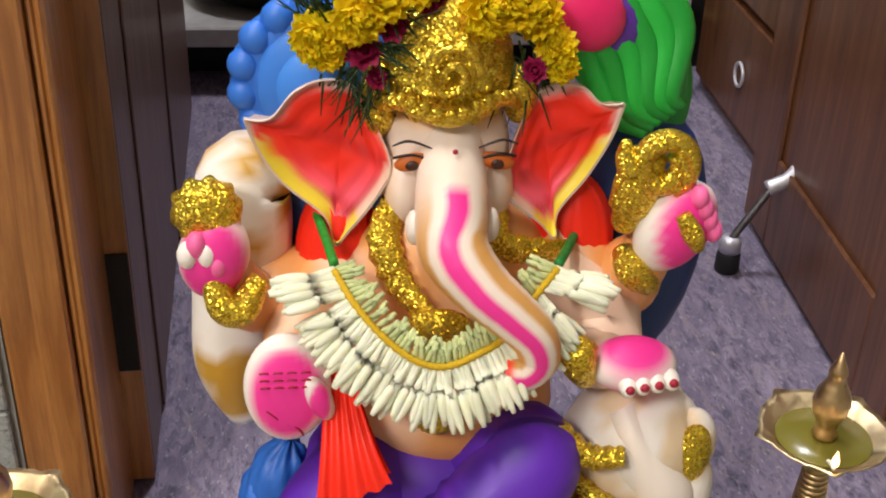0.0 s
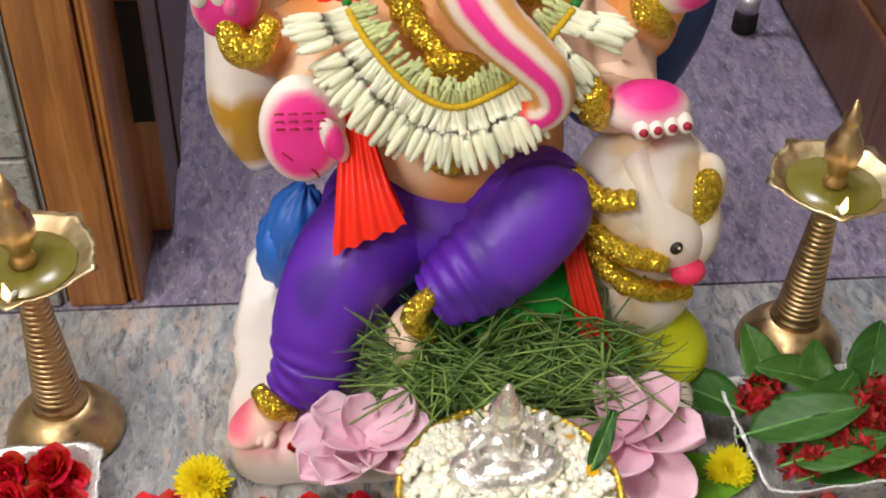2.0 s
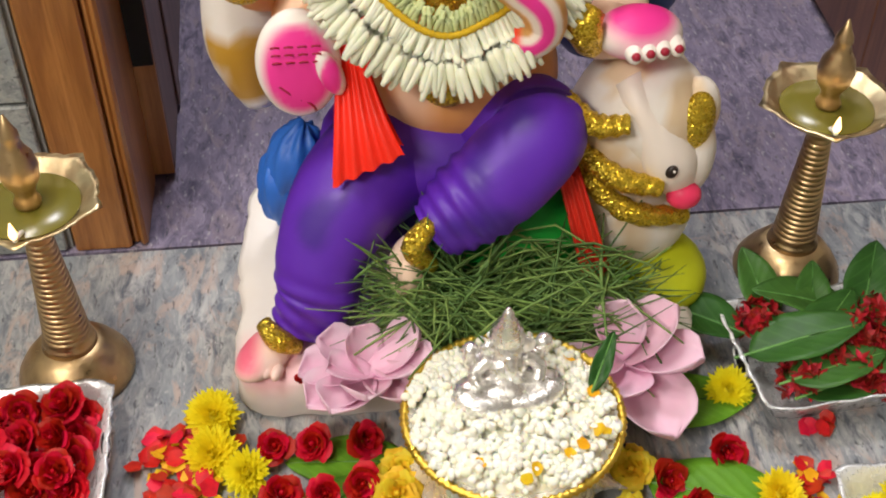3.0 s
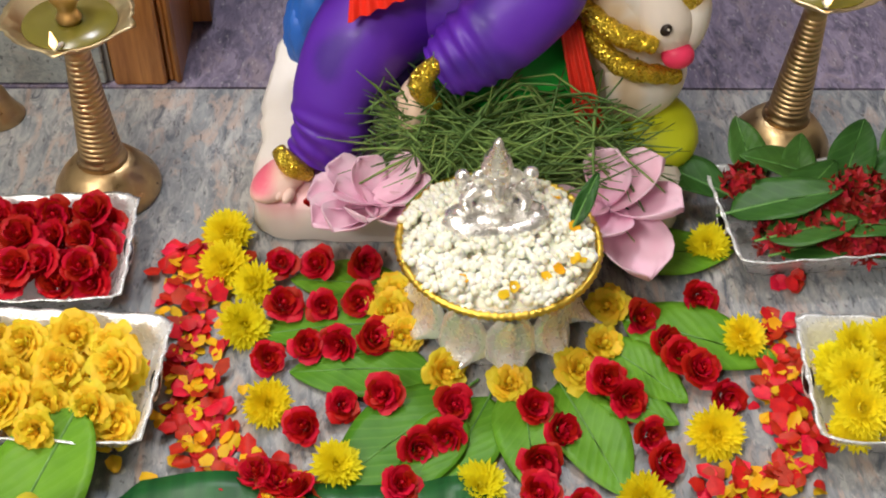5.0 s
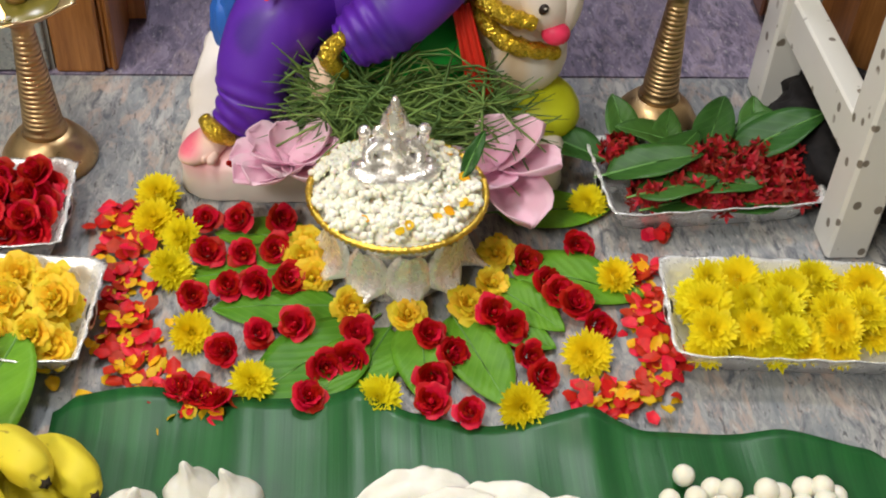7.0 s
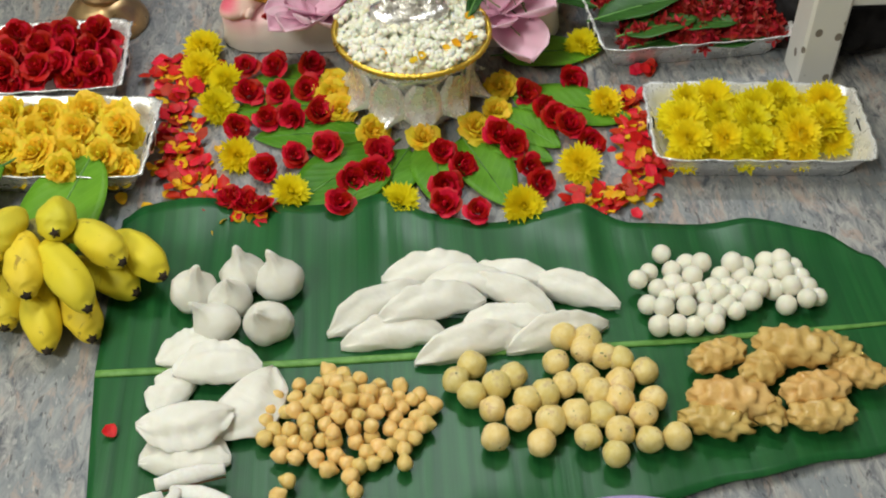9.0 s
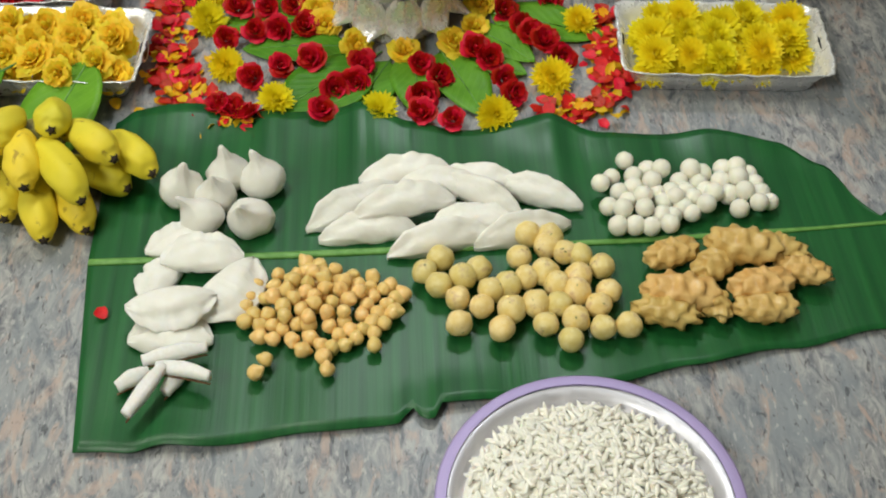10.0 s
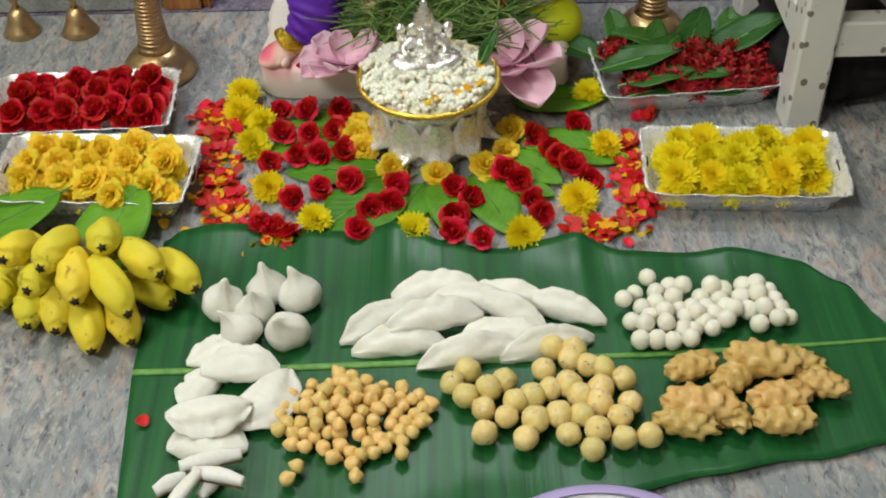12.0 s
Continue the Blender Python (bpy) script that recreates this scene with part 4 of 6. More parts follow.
# ---- flowers ----
def rose_petal(a0, half, rad, high, roll, seed, ruffle):
    """One cupped petal of a rose: a slice of a bowl with its lip rolled outwards."""
    s, rows = Shape(), []
    for k in range(7):
        v = k / 6
        row = []
        for j in range(8):
            q = 2 * j / 7 - 1
            a = radians(a0 + half * q * (0.55 + 0.45 * math.sin(math.pi * min(1.0, 0.25 + 0.6 * v))))
            lip = max(0.0, (v - 0.62) / 0.38)
            n = noise.noise(V((2.2 * q + seed, 2.5 * v, seed))) + 0.5 * noise.noise(V((5 * q + seed, 4 * v, seed)))
            r = rad * (0.30 + 0.70 * math.sin(v * math.pi * 0.52)) + 0.05 * q + roll * lip ** 1.6 * (1 - 0.35 * q * q) + ruffle * n * v
            z = high * (v - 0.24 * q ** 4 * v) - 0.55 * roll * lip ** 2 + 0.6 * ruffle * n * v
            row.append(V((r * math.sin(a), r * math.cos(a), z)))
        rows.append(row)
    return s.loft(rows, closed=False)


def rose_mesh(name, mat, seed, plan, ruffle):
    """The parts of a rose of unit radius: a tight bud and rings of cupped petals."""
    r = random.Random(seed)
    kit = [("heart", Shape().ball((0, 0, 0.36), (0.15, 0.15, 0.40), seg=10, rows=8).mesh(name + "_heart", mat))]
    for ring, (count, half, rad, high, roll) in enumerate(plan):
        for k in range(count):
            a = 360 * (k + 0.37 * ring + r.uniform(-0.13, 0.13)) / count
            shape = rose_petal(a, half * r.uniform(0.9, 1.1), rad * r.uniform(0.94, 1.06), high * r.uniform(0.82, 1.12), roll * r.uniform(0.3, 1.6), r.uniform(0, 50), ruffle)
            kit.append(("petal", shape.mesh(name + "_petal", mat)))
    return kit


def daisy_mesh(name, mat, seed, rings=((28, 1.0, 2), (28, 0.98, 12), (26, 0.9, 22), (24, 0.78, 32), (20, 0.64, 42), (14, 0.5, 54), (9, 0.4, 70)), width=0.2, apart=False):
    """A full flower of unit radius: a core and rows of narrow petals, in one mesh or petal by petal."""
    r = random.Random(seed)
    s = Shape().ball((0, 0, 0.2), (0.36, 0.36, 0.3), seg=10, rows=6)
    kit = [("heart", s.mesh(name + "_heart", mat))] if apart else []
    for ring, (count, length, lift) in enumerate(rings):
        for k in range(count):
            a = 360 * (k + 0.5 * (ring % 2) + r.uniform(-0.25, 0.25)) / count
            m = pose(0, 0, 0.05 + 0.05 * ring, 0, 0, a) @ pose(0, 0.06, 0, lift + r.uniform(-7, 7), 0, 0)
            if apart:
                s = Shape()
            s.petal(m, length * r.uniform(0.88, 1.08), width * r.uniform(0.85, 1.15), 0.4, 0.4, 4 if apart else 2, 4, 2.5, 0.6, ruffle=0.16 if apart else 0.0)
            if apart:
                kit.append(("petal", s.mesh(name + "_petal", mat)))
    return kit if apart else s.mesh(name, mat)


RED_PLAN = ((3, 80, 0.17, 0.92, 0.04), (3, 75, 0.32, 0.95, 0.06), (4, 62, 0.48, 0.92, 0.10), (5, 52, 0.64, 0.82, 0.16), (5, 50, 0.78, 0.62, 0.24))
YELLOW_PLAN = ((3, 75, 0.14, 0.66, 0.06), (4, 62, 0.27, 0.68, 0.09), (5, 52, 0.41, 0.66, 0.12), (6, 44, 0.55, 0.58, 0.16), (6, 44, 0.69, 0.46, 0.20), (6, 42, 0.82, 0.30, 0.22))
ROSES = [rose_mesh("red_rose", RED_ROSE, k, RED_PLAN, 0.13) for k in range(4)]
YROSES = [rose_mesh("yellow_rose", YELLOW_ROSE, 20 + k, YELLOW_PLAN, 0.20) for k in range(4)]
DAISIES = [daisy_mesh("chrysanthemum", CHRYS, 40 + k) for k in range(3)]


def flower(name, meshes, x, y, z, size, label, category, group, tilt=18.0, face=None):
    kit = rnd.choice(meshes)
    ob = new(name) if isinstance(kit, list) else new(name, kit)
    if isinstance(kit, list):
        ob.empty_display_size = 0.01
        for pname, me in kit:
            part(pname, me, None, ob)
    a = rnd.uniform(0, 360) if face is None else face + rnd.uniform(-40, 40)
    ob.matrix_basis = pose(x, y, z, 0, 0, a) @ pose(0, 0, 0, tilt * rnd.uniform(0.4, 1.2), 0, 0) @ pose(0, 0, 0, 0, 0, rnd.uniform(0, 360)) @ Matrix.Diagonal((size, size, size * rnd.uniform(0.9, 1.1), 1))
    return tagged(ob, label, category, group)


ROSE_AT = [(-0.128, -0.029), (-0.1, -0.029), (-0.066, -0.029), (-0.125, -0.071), (-0.095, -0.071), (-0.068, -0.066), (-0.132, -0.121), (-0.105, -0.11), (-0.081, -0.106), (-0.058, -0.103), (-0.103, -0.18), (-0.079, -0.162), (-0.049, -0.153), (-0.002, -0.162), (-0.006, -0.187), (-0.028, -0.197), (-0.039, -0.227)]
ROSE_AT += [(0.053, -0.165), (0.069, -0.184), (0.054, -0.207), (0.052, -0.234), (0.08, -0.244), (0.136, -0.085), (0.152, -0.107), (0.162, -0.12), (0.173, -0.134), (0.187, -0.156), (0.106, -0.143), (0.118, -0.158), (0.129, -0.189), (0.136, -0.21), (0.185, -0.062)]
for k, (x, y) in enumerate(ROSE_AT):
    flower("red_rose", ROSES, x, y, 0.0075, 0.0142 * rnd.uniform(0.86, 1.14), "small deep red rose lying on green leaves", "rose", "red roses on the floor", 46, 0)
for x, y in ((-0.119, -0.223), (-0.104, -0.232), (-0.131, -0.218)):
    flower("red_rose", ROSES, x, y, 0.006, 0.0135, "opened scarlet rose beside loose petals", "rose", "red roses on the floor", 25)
for x, y in ((-0.172, 0.004), (-0.171, -0.031), (-0.146, -0.049), (-0.153, -0.09), (-0.13, -0.16), (-0.081, -0.212), (0.014, -0.228), (0.118, -0.239), (0.175, -0.188), (0.21, -0.104), (0.202, -0.009)):
    flower("chrysanthemum", DAISIES, x, y, 0.007, 0.0195 * rnd.uniform(0.9, 1.08), "bright yellow chrysanthemum head on the floor", "chrysanthemum", "chrysanthemums on the floor", 38, 0)
for k, (x, y) in enumerate(((-0.042, -0.058), (-0.046, -0.076), (-0.038, -0.1), (-0.008, -0.133), (0.038, -0.144), (0.087, -0.134), (0.107, -0.11), (0.116, -0.073))):
    flower("yellow_rose", YROSES, x, y, 0.0075, 0.0165 * rnd.uniform(0.88, 1.1), "orange yellow rose beside the silver pedestal", "rose", "yellow roses on the floor", 42, 0)


# ---- leaves ----
def leaf_mesh(name, mat, seed, length, width, sag, fold, stalk=0.12):
    """A pointed leaf along +y with a folded blade and a raised midrib."""
    r = random.Random(seed)
    s = Shape()
    rows, ph = [], r.uniform(0, 6)
    for k in range(19):
        v = k / 18
        w = width * 0.5 * (math.sin(math.pi * v ** 0.8) ** 0.75 if 0 < v < 1 else 0) + 0.0006
        row = []
        for j in range(9):
            q = j / 4 - 1
            z = fold * w * abs(q) + sag * length * math.sin(math.pi * v) + 0.0012 * math.sin(11 * v + ph + 3 * q) * abs(q)
            row.append(V((q * w, v * length, z)))
        rows.append(row)
    s.loft(rows, closed=False)
    me = s.mesh(name, mat)
    rib = Shape().tube([(0, -stalk * length, 0.0), (0, 0, 0.0004), (0, length * 0.5, sag * length + 0.0006), (0, length * 0.97, 0.0005)], [0.0011, 0.0011, 0.0008, 0.0003], seg=6).mesh("leaf_rib", MIDRIB)
    return me, rib


def leaf(name, mesh, m, label, group="leaves under the flowers"):
    ob = thing(name, label=label, category="leaf", group=group)
    ob.matrix_basis = m
    solid(part("blade", mesh[0], None, ob), 0.0005)
    part("leaf_rib", mesh[1], None, ob, "pale green leaf rib")
    return ob


BETEL = [leaf_mesh("betel_leaf", LEAF, k, 0.125, 0.062, 0.012 + 0.006 * k, 0.06) for k in range(3)]
for k, (a, b) in enumerate((((-0.036, -0.046), (-0.122, -0.038)), ((-0.026, -0.081), (-0.14, -0.093)), ((-0.016, -0.127), (-0.117, -0.129)), ((0.006, -0.146), (-0.086, -0.228)), ((0.024, -0.152), (-0.016, -0.237)), ((0.047, -0.14), (0.051, -0.233)), ((0.074, -0.14), (0.11, -0.235)), ((0.096, -0.141), (0.153, -0.178)), ((0.104, -0.102), (0.162, -0.16)), ((0.125, -0.082), (0.233, -0.123)), ((0.122, -0.017), (0.222, -0.014)), ((0.001, -0.164), (-0.033, -0.232)))):
    d = V((b[0] - a[0], b[1] - a[1], 0))
    s = d.length / 0.125
    leaf("betel_leaf", BETEL[k % 3], pose(a[0], a[1], 0.0012 + 0.0004 * k, 0, 0, math.degrees(math.atan2(-d.x, d.y))) @ Matrix.Diagonal((s * 1.05, s, s, 1)), "fresh green betel leaf lying under the roses")


# ---- loose petals ----
def scatter(name, mat, label, path, count, spread, seed, size):
    r = random.Random(seed)
    s = Shape()
    for k in range(count):
        p = spline(path, r.random())
        x, y = p[0] + r.gauss(0, spread), p[1] + r.gauss(0, spread * 0.8)
        m = pose(x, y, 0.002 + 0.007 * r.random() ** 2, r.uniform(-25, 25), r.uniform(-25, 25), r.uniform(0, 360))
        s.petal(m, size * r.uniform(0.7, 1.3), size * r.uniform(0.7, 1.1), 0.5 * r.uniform(-1, 1), r.uniform(-0.7, 0.7), 3, 3, 1.4, 0.6)
    return tagged(part(name, s, mat), label, "petals", "", "stuff")


LEFT = [(-0.205, -0.012), (-0.192, -0.03), (-0.188, -0.06), (-0.19, -0.11), (-0.18, -0.15), (-0.172, -0.185), (-0.135, -0.218), (-0.112, -0.228)]
RIGHT = [(0.236, -0.085), (0.236, -0.125), (0.226, -0.165), (0.236, -0.195), (0.215, -0.222), (0.172, -0.238)]
scatter("red_petals", PETAL_RED, "loose red rose petals strewn on the floor", LEFT, 230, 0.0105, 1, 0.0125)
scatter("yellow_petals", PETAL_YELLOW, "loose yellow rose petals strewn on the floor", LEFT, 120, 0.0115, 2, 0.0105)
scatter("red_petals", PETAL_RED, "loose red rose petals strewn on the floor", RIGHT, 150, 0.0095, 3, 0.0125)
scatter("yellow_petals", PETAL_YELLOW, "loose yellow rose petals strewn on the floor", RIGHT, 80, 0.0105, 4, 0.0105)
scatter("red_petals", PETAL_RED, "a few fallen red petals in the tray's shade", [(0.262, -0.047), (0.256, -0.05)], 9, 0.006, 5, 0.0125)
for x, y, a in ((-0.225, -0.212, 20), (-0.197, -0.216, 110), (-0.181, -0.207, 70)):
    tagged(part("yellow_petal", Shape().petal(pose(0, 0, 0), 0.013, 0.011, 0.3, 0.5), PETAL_YELLOW, at=pose(x, y, 0.002, 4, 3, a)), "single yellow petal lying on the floor", "petal", "stray petals")
stray = part("red_petal", Shape().petal(pose(0, 0, 0), 0.011, 0.011, 0.3, 0.5), PETAL_RED, at=pose(*(-0.199, -0.464), 0.008, 5, 0, 40))
tagged(stray, "single red petal lying on the banana leaf", "petal")


# ---- foil trays ----
def tray(at, rz, label):
    """A shallow foil tray with flared wavy walls and a hand hole in each short end."""
    ob = thing("foil_tray", (at[0], at[1], 0), label, "tray", "foil trays", rz=rz)
    lx, ly, n = 0.099, 0.055, 88

    def ring(fx, fy, z, wav=0.0, dz=0.0):
        out = []
        for j in range(n):
            a = 2 * math.pi * (j + 0.5) / n
            c, s = math.cos(a), math.sin(a)
            k = (abs(c) ** 12 + abs(s) ** 12) ** (-1 / 12)
            w = 1 + wav * math.sin(22 * a)
            out.append(V((c * k * fx * w, s * k * fy * (1 + wav * 2 * math.sin(22 * a)), z + dz * math.cos(22 * a) + 0.004 * (abs(c * k) > 0.985) * (z > 0.02))))
        return out
    s = Shape()
    s.loft([ring(lx - 0.020, ly - 0.016, 0.0), ring(lx - 0.017, ly - 0.013, 0.0012), ring(lx - 0.010, ly - 0.007, 0.018, 0.004), ring(lx - 0.003, ly - 0.001, 0.030, 0.006, 0.0006), ring(lx, ly + 0.0015, 0.0305, 0.008, 0.0006), ring(lx - 0.003, ly - 0.0015, 0.0292, 0.006, 0.0006), ring(lx - 0.011, ly - 0.008, 0.018, 0.004), ring(lx - 0.019, ly - 0.015, 0.0025), ring(0.02, 0.01, 0.0022)])
    part("pan", s, FOIL, ob)
    for sx in (-1, 1):
        h = Shape().tube([(sx * (lx - 0.004), 0.013 * math.cos(a), 0.0235 + 0.0075 * math.sin(a)) for a in np.linspace(0, 2 * math.pi, 17)], 0.0011, seg=6, steps=40)
        hb = part("handle_rim", h, FOIL, ob)
        part("hand_hole", Shape().ball((sx * (lx - 0.0052), 0, 0.0235), (0.0012, 0.0115, 0.0062), (0, -20 * sx, 0), seg=18, rows=8), BLACK_PLATE, hb, "dark oval hand hole")
    return ob


TRAYS = {"red": ((-0.336, -0.031), 2.0), "yellow": ((-0.298, -0.149), -3.5), "chrys": ((0.337, -0.161), -3.5), "ixora": ((0.307, 0.012), 5.0)}
tray(*TRAYS["red"], "silver foil tray heaped with red roses")
tray(*TRAYS["yellow"], "silver foil tray heaped with orange yellow roses")
tray(*TRAYS["chrys"], "silver foil tray filled with yellow chrysanthemums")
tray(*TRAYS["ixora"], "silver foil tray holding red ixora and leaves")


def fill(key, meshes, name, nx, ny, size, label, category, group, layers=1, tilt=26, skip=None, z0=0.012):
    (cx, cy), rz = TRAYS[key]
    for lay in range(layers):
        for i in range(nx - lay):
            for j in range(ny - lay):
                u = (i + 0.5 + rnd.uniform(-0.22, 0.22)) / (nx - lay) * 2 - 1
                v = (j + 0.5 + rnd.uniform(-0.22, 0.22)) / (ny - lay) * 2 - 1
                if skip and skip(u, v):
                    continue
                p = pose(cx, cy, 0, 0, 0, rz) @ V((u * 0.079, v * 0.039, z0 + 0.014 * lay + rnd.uniform(0, 0.004)))
                flower(name, meshes, *p, size * rnd.uniform(0.85, 1.12), label, category, group, tilt, 0)


fill("red", ROSES, "red_rose", 7, 4, 0.0160, "deep red rose heaped in a foil tray", "rose", "red roses in the tray", 2, 40, None, 0.017)
fill("yellow", YROSES, "yellow_rose", 6, 4, 0.0172, "ruffled orange yellow rose in a foil tray", "rose", "yellow roses in the tray", 2, 48, lambda u, v: u < -0.75 and v > 0.3, 0.017)
fill("chrys", DAISIES, "chrysanthemum", 6, 4, 0.0185, "bright yellow chrysanthemum head in a foil tray", "chrysanthemum", "chrysanthemums in the tray", 2, 34, lambda u, v: u > 0.86, 0.013)

TRAY_LEAF = [leaf_mesh("tray_leaf", LEAF_DARK, 60 + k, 0.085, 0.038, 0.02, 0.25) for k in range(3)]
(ix, iy), irz = TRAYS["ixora"]
for k, (u, v, rz, rx, s) in enumerate(((-0.085, 0.02, 60, 4, 1.0), (-0.06, 0.03, 10, 22, 0.75), (-0.03, 0.025, -15, 20, 0.6), (0.005, 0.015, -25, 22, 0.85), (0.03, 0.02, -60, 15, 0.9), (0.055, 0.025, -10, 20, 0.7), (-0.09, 0.0, -88, 14, 1.05), (0.03, 0.012, -75, 22, 1.15), (-0.07, -0.03, -80, 6, 0.9), (0.045, -0.03, -60, 10, 0.5), (0.08, 0.025, 20, 18, 0.65), (-0.02, -0.02, -100, 8, 0.8), (0.06, -0.012, 70, 10, 0.8), (0.0, 0.03, 80, 12, 0.9), (-0.05, -0.01, -45, 14, 0.85), (-0.06, -0.038, -75, 0, 0.9), (0.0, -0.042, -80, 0, 0.95), (0.07, -0.036, 85, 0, 0.9), (0.075, 0.0, 170, 2, 0.55), (-0.03, 0.03, 150, 2, 0.8))):
    p = pose(ix, iy, 0, 0, 0, irz) @ V((u, v, 0.03 if rx > 2 else 0.021))
    leaf("tray_leaf", TRAY_LEAF[k % 3], pose(*p, 0, 0, rz) @ pose(0, 0, 0, rx, 0, 0) @ Matrix.Diagonal((s * 1.12, s * 0.98, s, 1)), "deep green pointed leaf in the foil tray", "leaves in the tray")
BROAD = leaf_mesh("broad_leaf", LEAF, 71, 0.15, 0.07, 0.02, 0.05)
leaf("broad_leaf", BROAD, pose(*(-0.249, -0.181), 0.034, -14, 0, 160), "bright green leaf hanging over the foil tray", "leaves by the tray")
leaf("broad_leaf", BROAD, pose(*(-0.323, -0.191), 0.033, -14, 0, 118), "bright green leaf hanging over the foil tray", "leaves by the tray")
flower("yellow_rose", YROSES, *(-0.273, -0.199), 0.034, 0.0145, "small yellow rose on a hanging leaf", "rose", "yellow roses in the tray", 45, 0)


def ixora(seed, r0):
    r = random.Random(seed)
    s = Shape()
    for k in range(46):
        d = V((r.gauss(0, 1), r.gauss(0, 1), abs(r.gauss(0, 0.7)))).normalized()
        m = Matrix.Translation(d * r0 * r.uniform(0.75, 1.1)) @ d.to_track_quat("Z", "Y").to_matrix().to_4x4()
        for j in range(4):
            s.petal(m @ pose(0, 0, 0, r.uniform(5, 30), 0, 90 * j), 0.0085, 0.0042, 0.3, 0.3, 2, 2, 1.2, 0.5)
    s.ball((0, 0, 0), r0 * 0.72, seg=10, rows=7)
    return s.mesh("ixora_flower", IXORA)


IX = [ixora(80 + k, 0.016) for k in range(3)]
for k, (u, v, z) in enumerate(((-0.072, 0.028, 0.03), (-0.03, -0.012, 0.026), (-0.005, 0.0, 0.034), (-0.012, -0.028, 0.022), (0.02, -0.012, 0.03), (0.045, -0.004, 0.032), (0.07, -0.012, 0.032), (0.062, -0.03, 0.024), (0.02, 0.018, 0.03), (0.082, 0.008, 0.03), (0.04, -0.03, 0.024), (0.01, -0.036, 0.02), (0.08, -0.032, 0.022), (0.06, 0.012, 0.03), (-0.055, -0.022, 0.02))):
    ob = new("ixora_flower", IX[k % 3])
    ob.matrix_basis = pose(ix, iy, 0, 0, 0, irz) @ pose(u, v, z, 12 * math.sin(k), 10 * math.cos(k), 70 * k)
    tagged(ob, "cluster of dark red ixora florets in a tray", "ixora flower", "ixora in the tray")


# ---- brass oil lamps ----
def oil_lamp(at, rz, label):
    ob = thing("oil_lamp", at, label, "oil lamp", "oil lamps", rz=rz)
    ob.scale = (0.94, 0.94, 0.94)
    part("foot", Shape().lathe([(0.0445, 0.0), (0.0455, 0.003), (0.044, 0.008), (0.038, 0.018), (0.029, 0.029), (0.022, 0.034)], 40), BRASS, ob)
    stem = [(0.0215, 0.0342), (0.0200, 0.040)]
    for k in range(21):
        r, z = 0.0180 - 0.0080 * k / 20, 0.042 + 0.0050 * k
        stem += [(r * 0.96, z), (r * 1.02, z + 0.0015), (r * 1.02, z + 0.0035), (r * 0.96, z + 0.0048)]
    stem += [(0.0105, 0.149), (0.013, 0.153), (0.016, 0.160)]
    part("stem", Shape().lathe(stem, 28), BRASS, ob, "ribbed brass stem")

    def spouts(u, a):
        return 1 + 0.15 * u ** 3 * max(0.0, math.cos(5 * a + 1.57)) ** 5 + 0.012 * u ** 3 * math.cos(25 * a)
    dish = part("oil_dish", Shape().lathe([(0.014, 0.1602), (0.026, 0.163), (0.036, 0.169), (0.0445, 0.1765), (0.050, 0.1815), (0.0455, 0.1800), (0.036, 0.1725), (0.026, 0.1672), (0.006, 0.166)], 60, lobe=lambda u, a: spouts(min(1.0, 2.2 * min(u, 1 - u)), a)), BRASS_PALE, ob, "worn pale brass dish with five spouts")
    part("oil", Shape().lathe([(0.0365, 0.1732), (0.036, 0.1740), (0.010, 0.1741)], 32), WAX_OIL, dish, "greenish yellow lamp oil")
    part("finial", Shape().lathe([(0.0085, 0.1742), (0.010, 0.178), (0.0075, 0.183), (0.0075, 0.188), (0.0125, 0.197), (0.0145, 0.207), (0.0125, 0.217), (0.0085, 0.224), (0.0062, 0.231), (0.0072, 0.233), (0.0068, 0.237), (0.0035, 0.244), (0.001, 0.2515)], 26), BRASS, ob, "bulbous pointed brass finial")
    for a in (-90.0,):
        c, s = math.cos(radians(a)), math.sin(radians(a))
        w = part("wick", Shape().tube([(0.030 * c, 0.030 * s, 0.1745), (0.043 * c, 0.043 * s, 0.1815), (0.049 * c, 0.049 * s, 0.1835)], 0.0018, seg=8), COCONUT, ob, "white cotton wick")
        part("flame", Shape().lathe([(0.0006, 0.0), (0.0024, 0.002), (0.003, 0.005), (0.002, 0.009), (0.0004, 0.0145)], 14, (0.049 * c, 0.049 * s, 0.1845)), FLAME, w, "small warm oil flame")
    return ob


oil_lamp((-0.276, 0.066, 0), 0, "tall ribbed brass oil lamp burning beside the door")
oil_lamp((0.287, 0.12, 0), -14, "tall ribbed brass oil lamp burning behind a tray")
for at in ((-0.455, 0.158, 0), (-0.386, 0.157, 0)):
    b = thing("brass_bell", at, "small brass hand bell standing on the floor", "bell", "brass bells")
    part("bell", Shape().lathe([(0.0215, 0.0), (0.0225, 0.001), (0.018, 0.008), (0.0135, 0.018), (0.011, 0.027), (0.006, 0.033)], 26), BRASS, b)
    part("handle", Shape().lathe([(0.004, 0.033), (0.0035, 0.040), (0.0065, 0.045), (0.0035, 0.050), (0.0035, 0.065), (0.006, 0.070), (0.002, 0.076)], 16), BRASS, b)

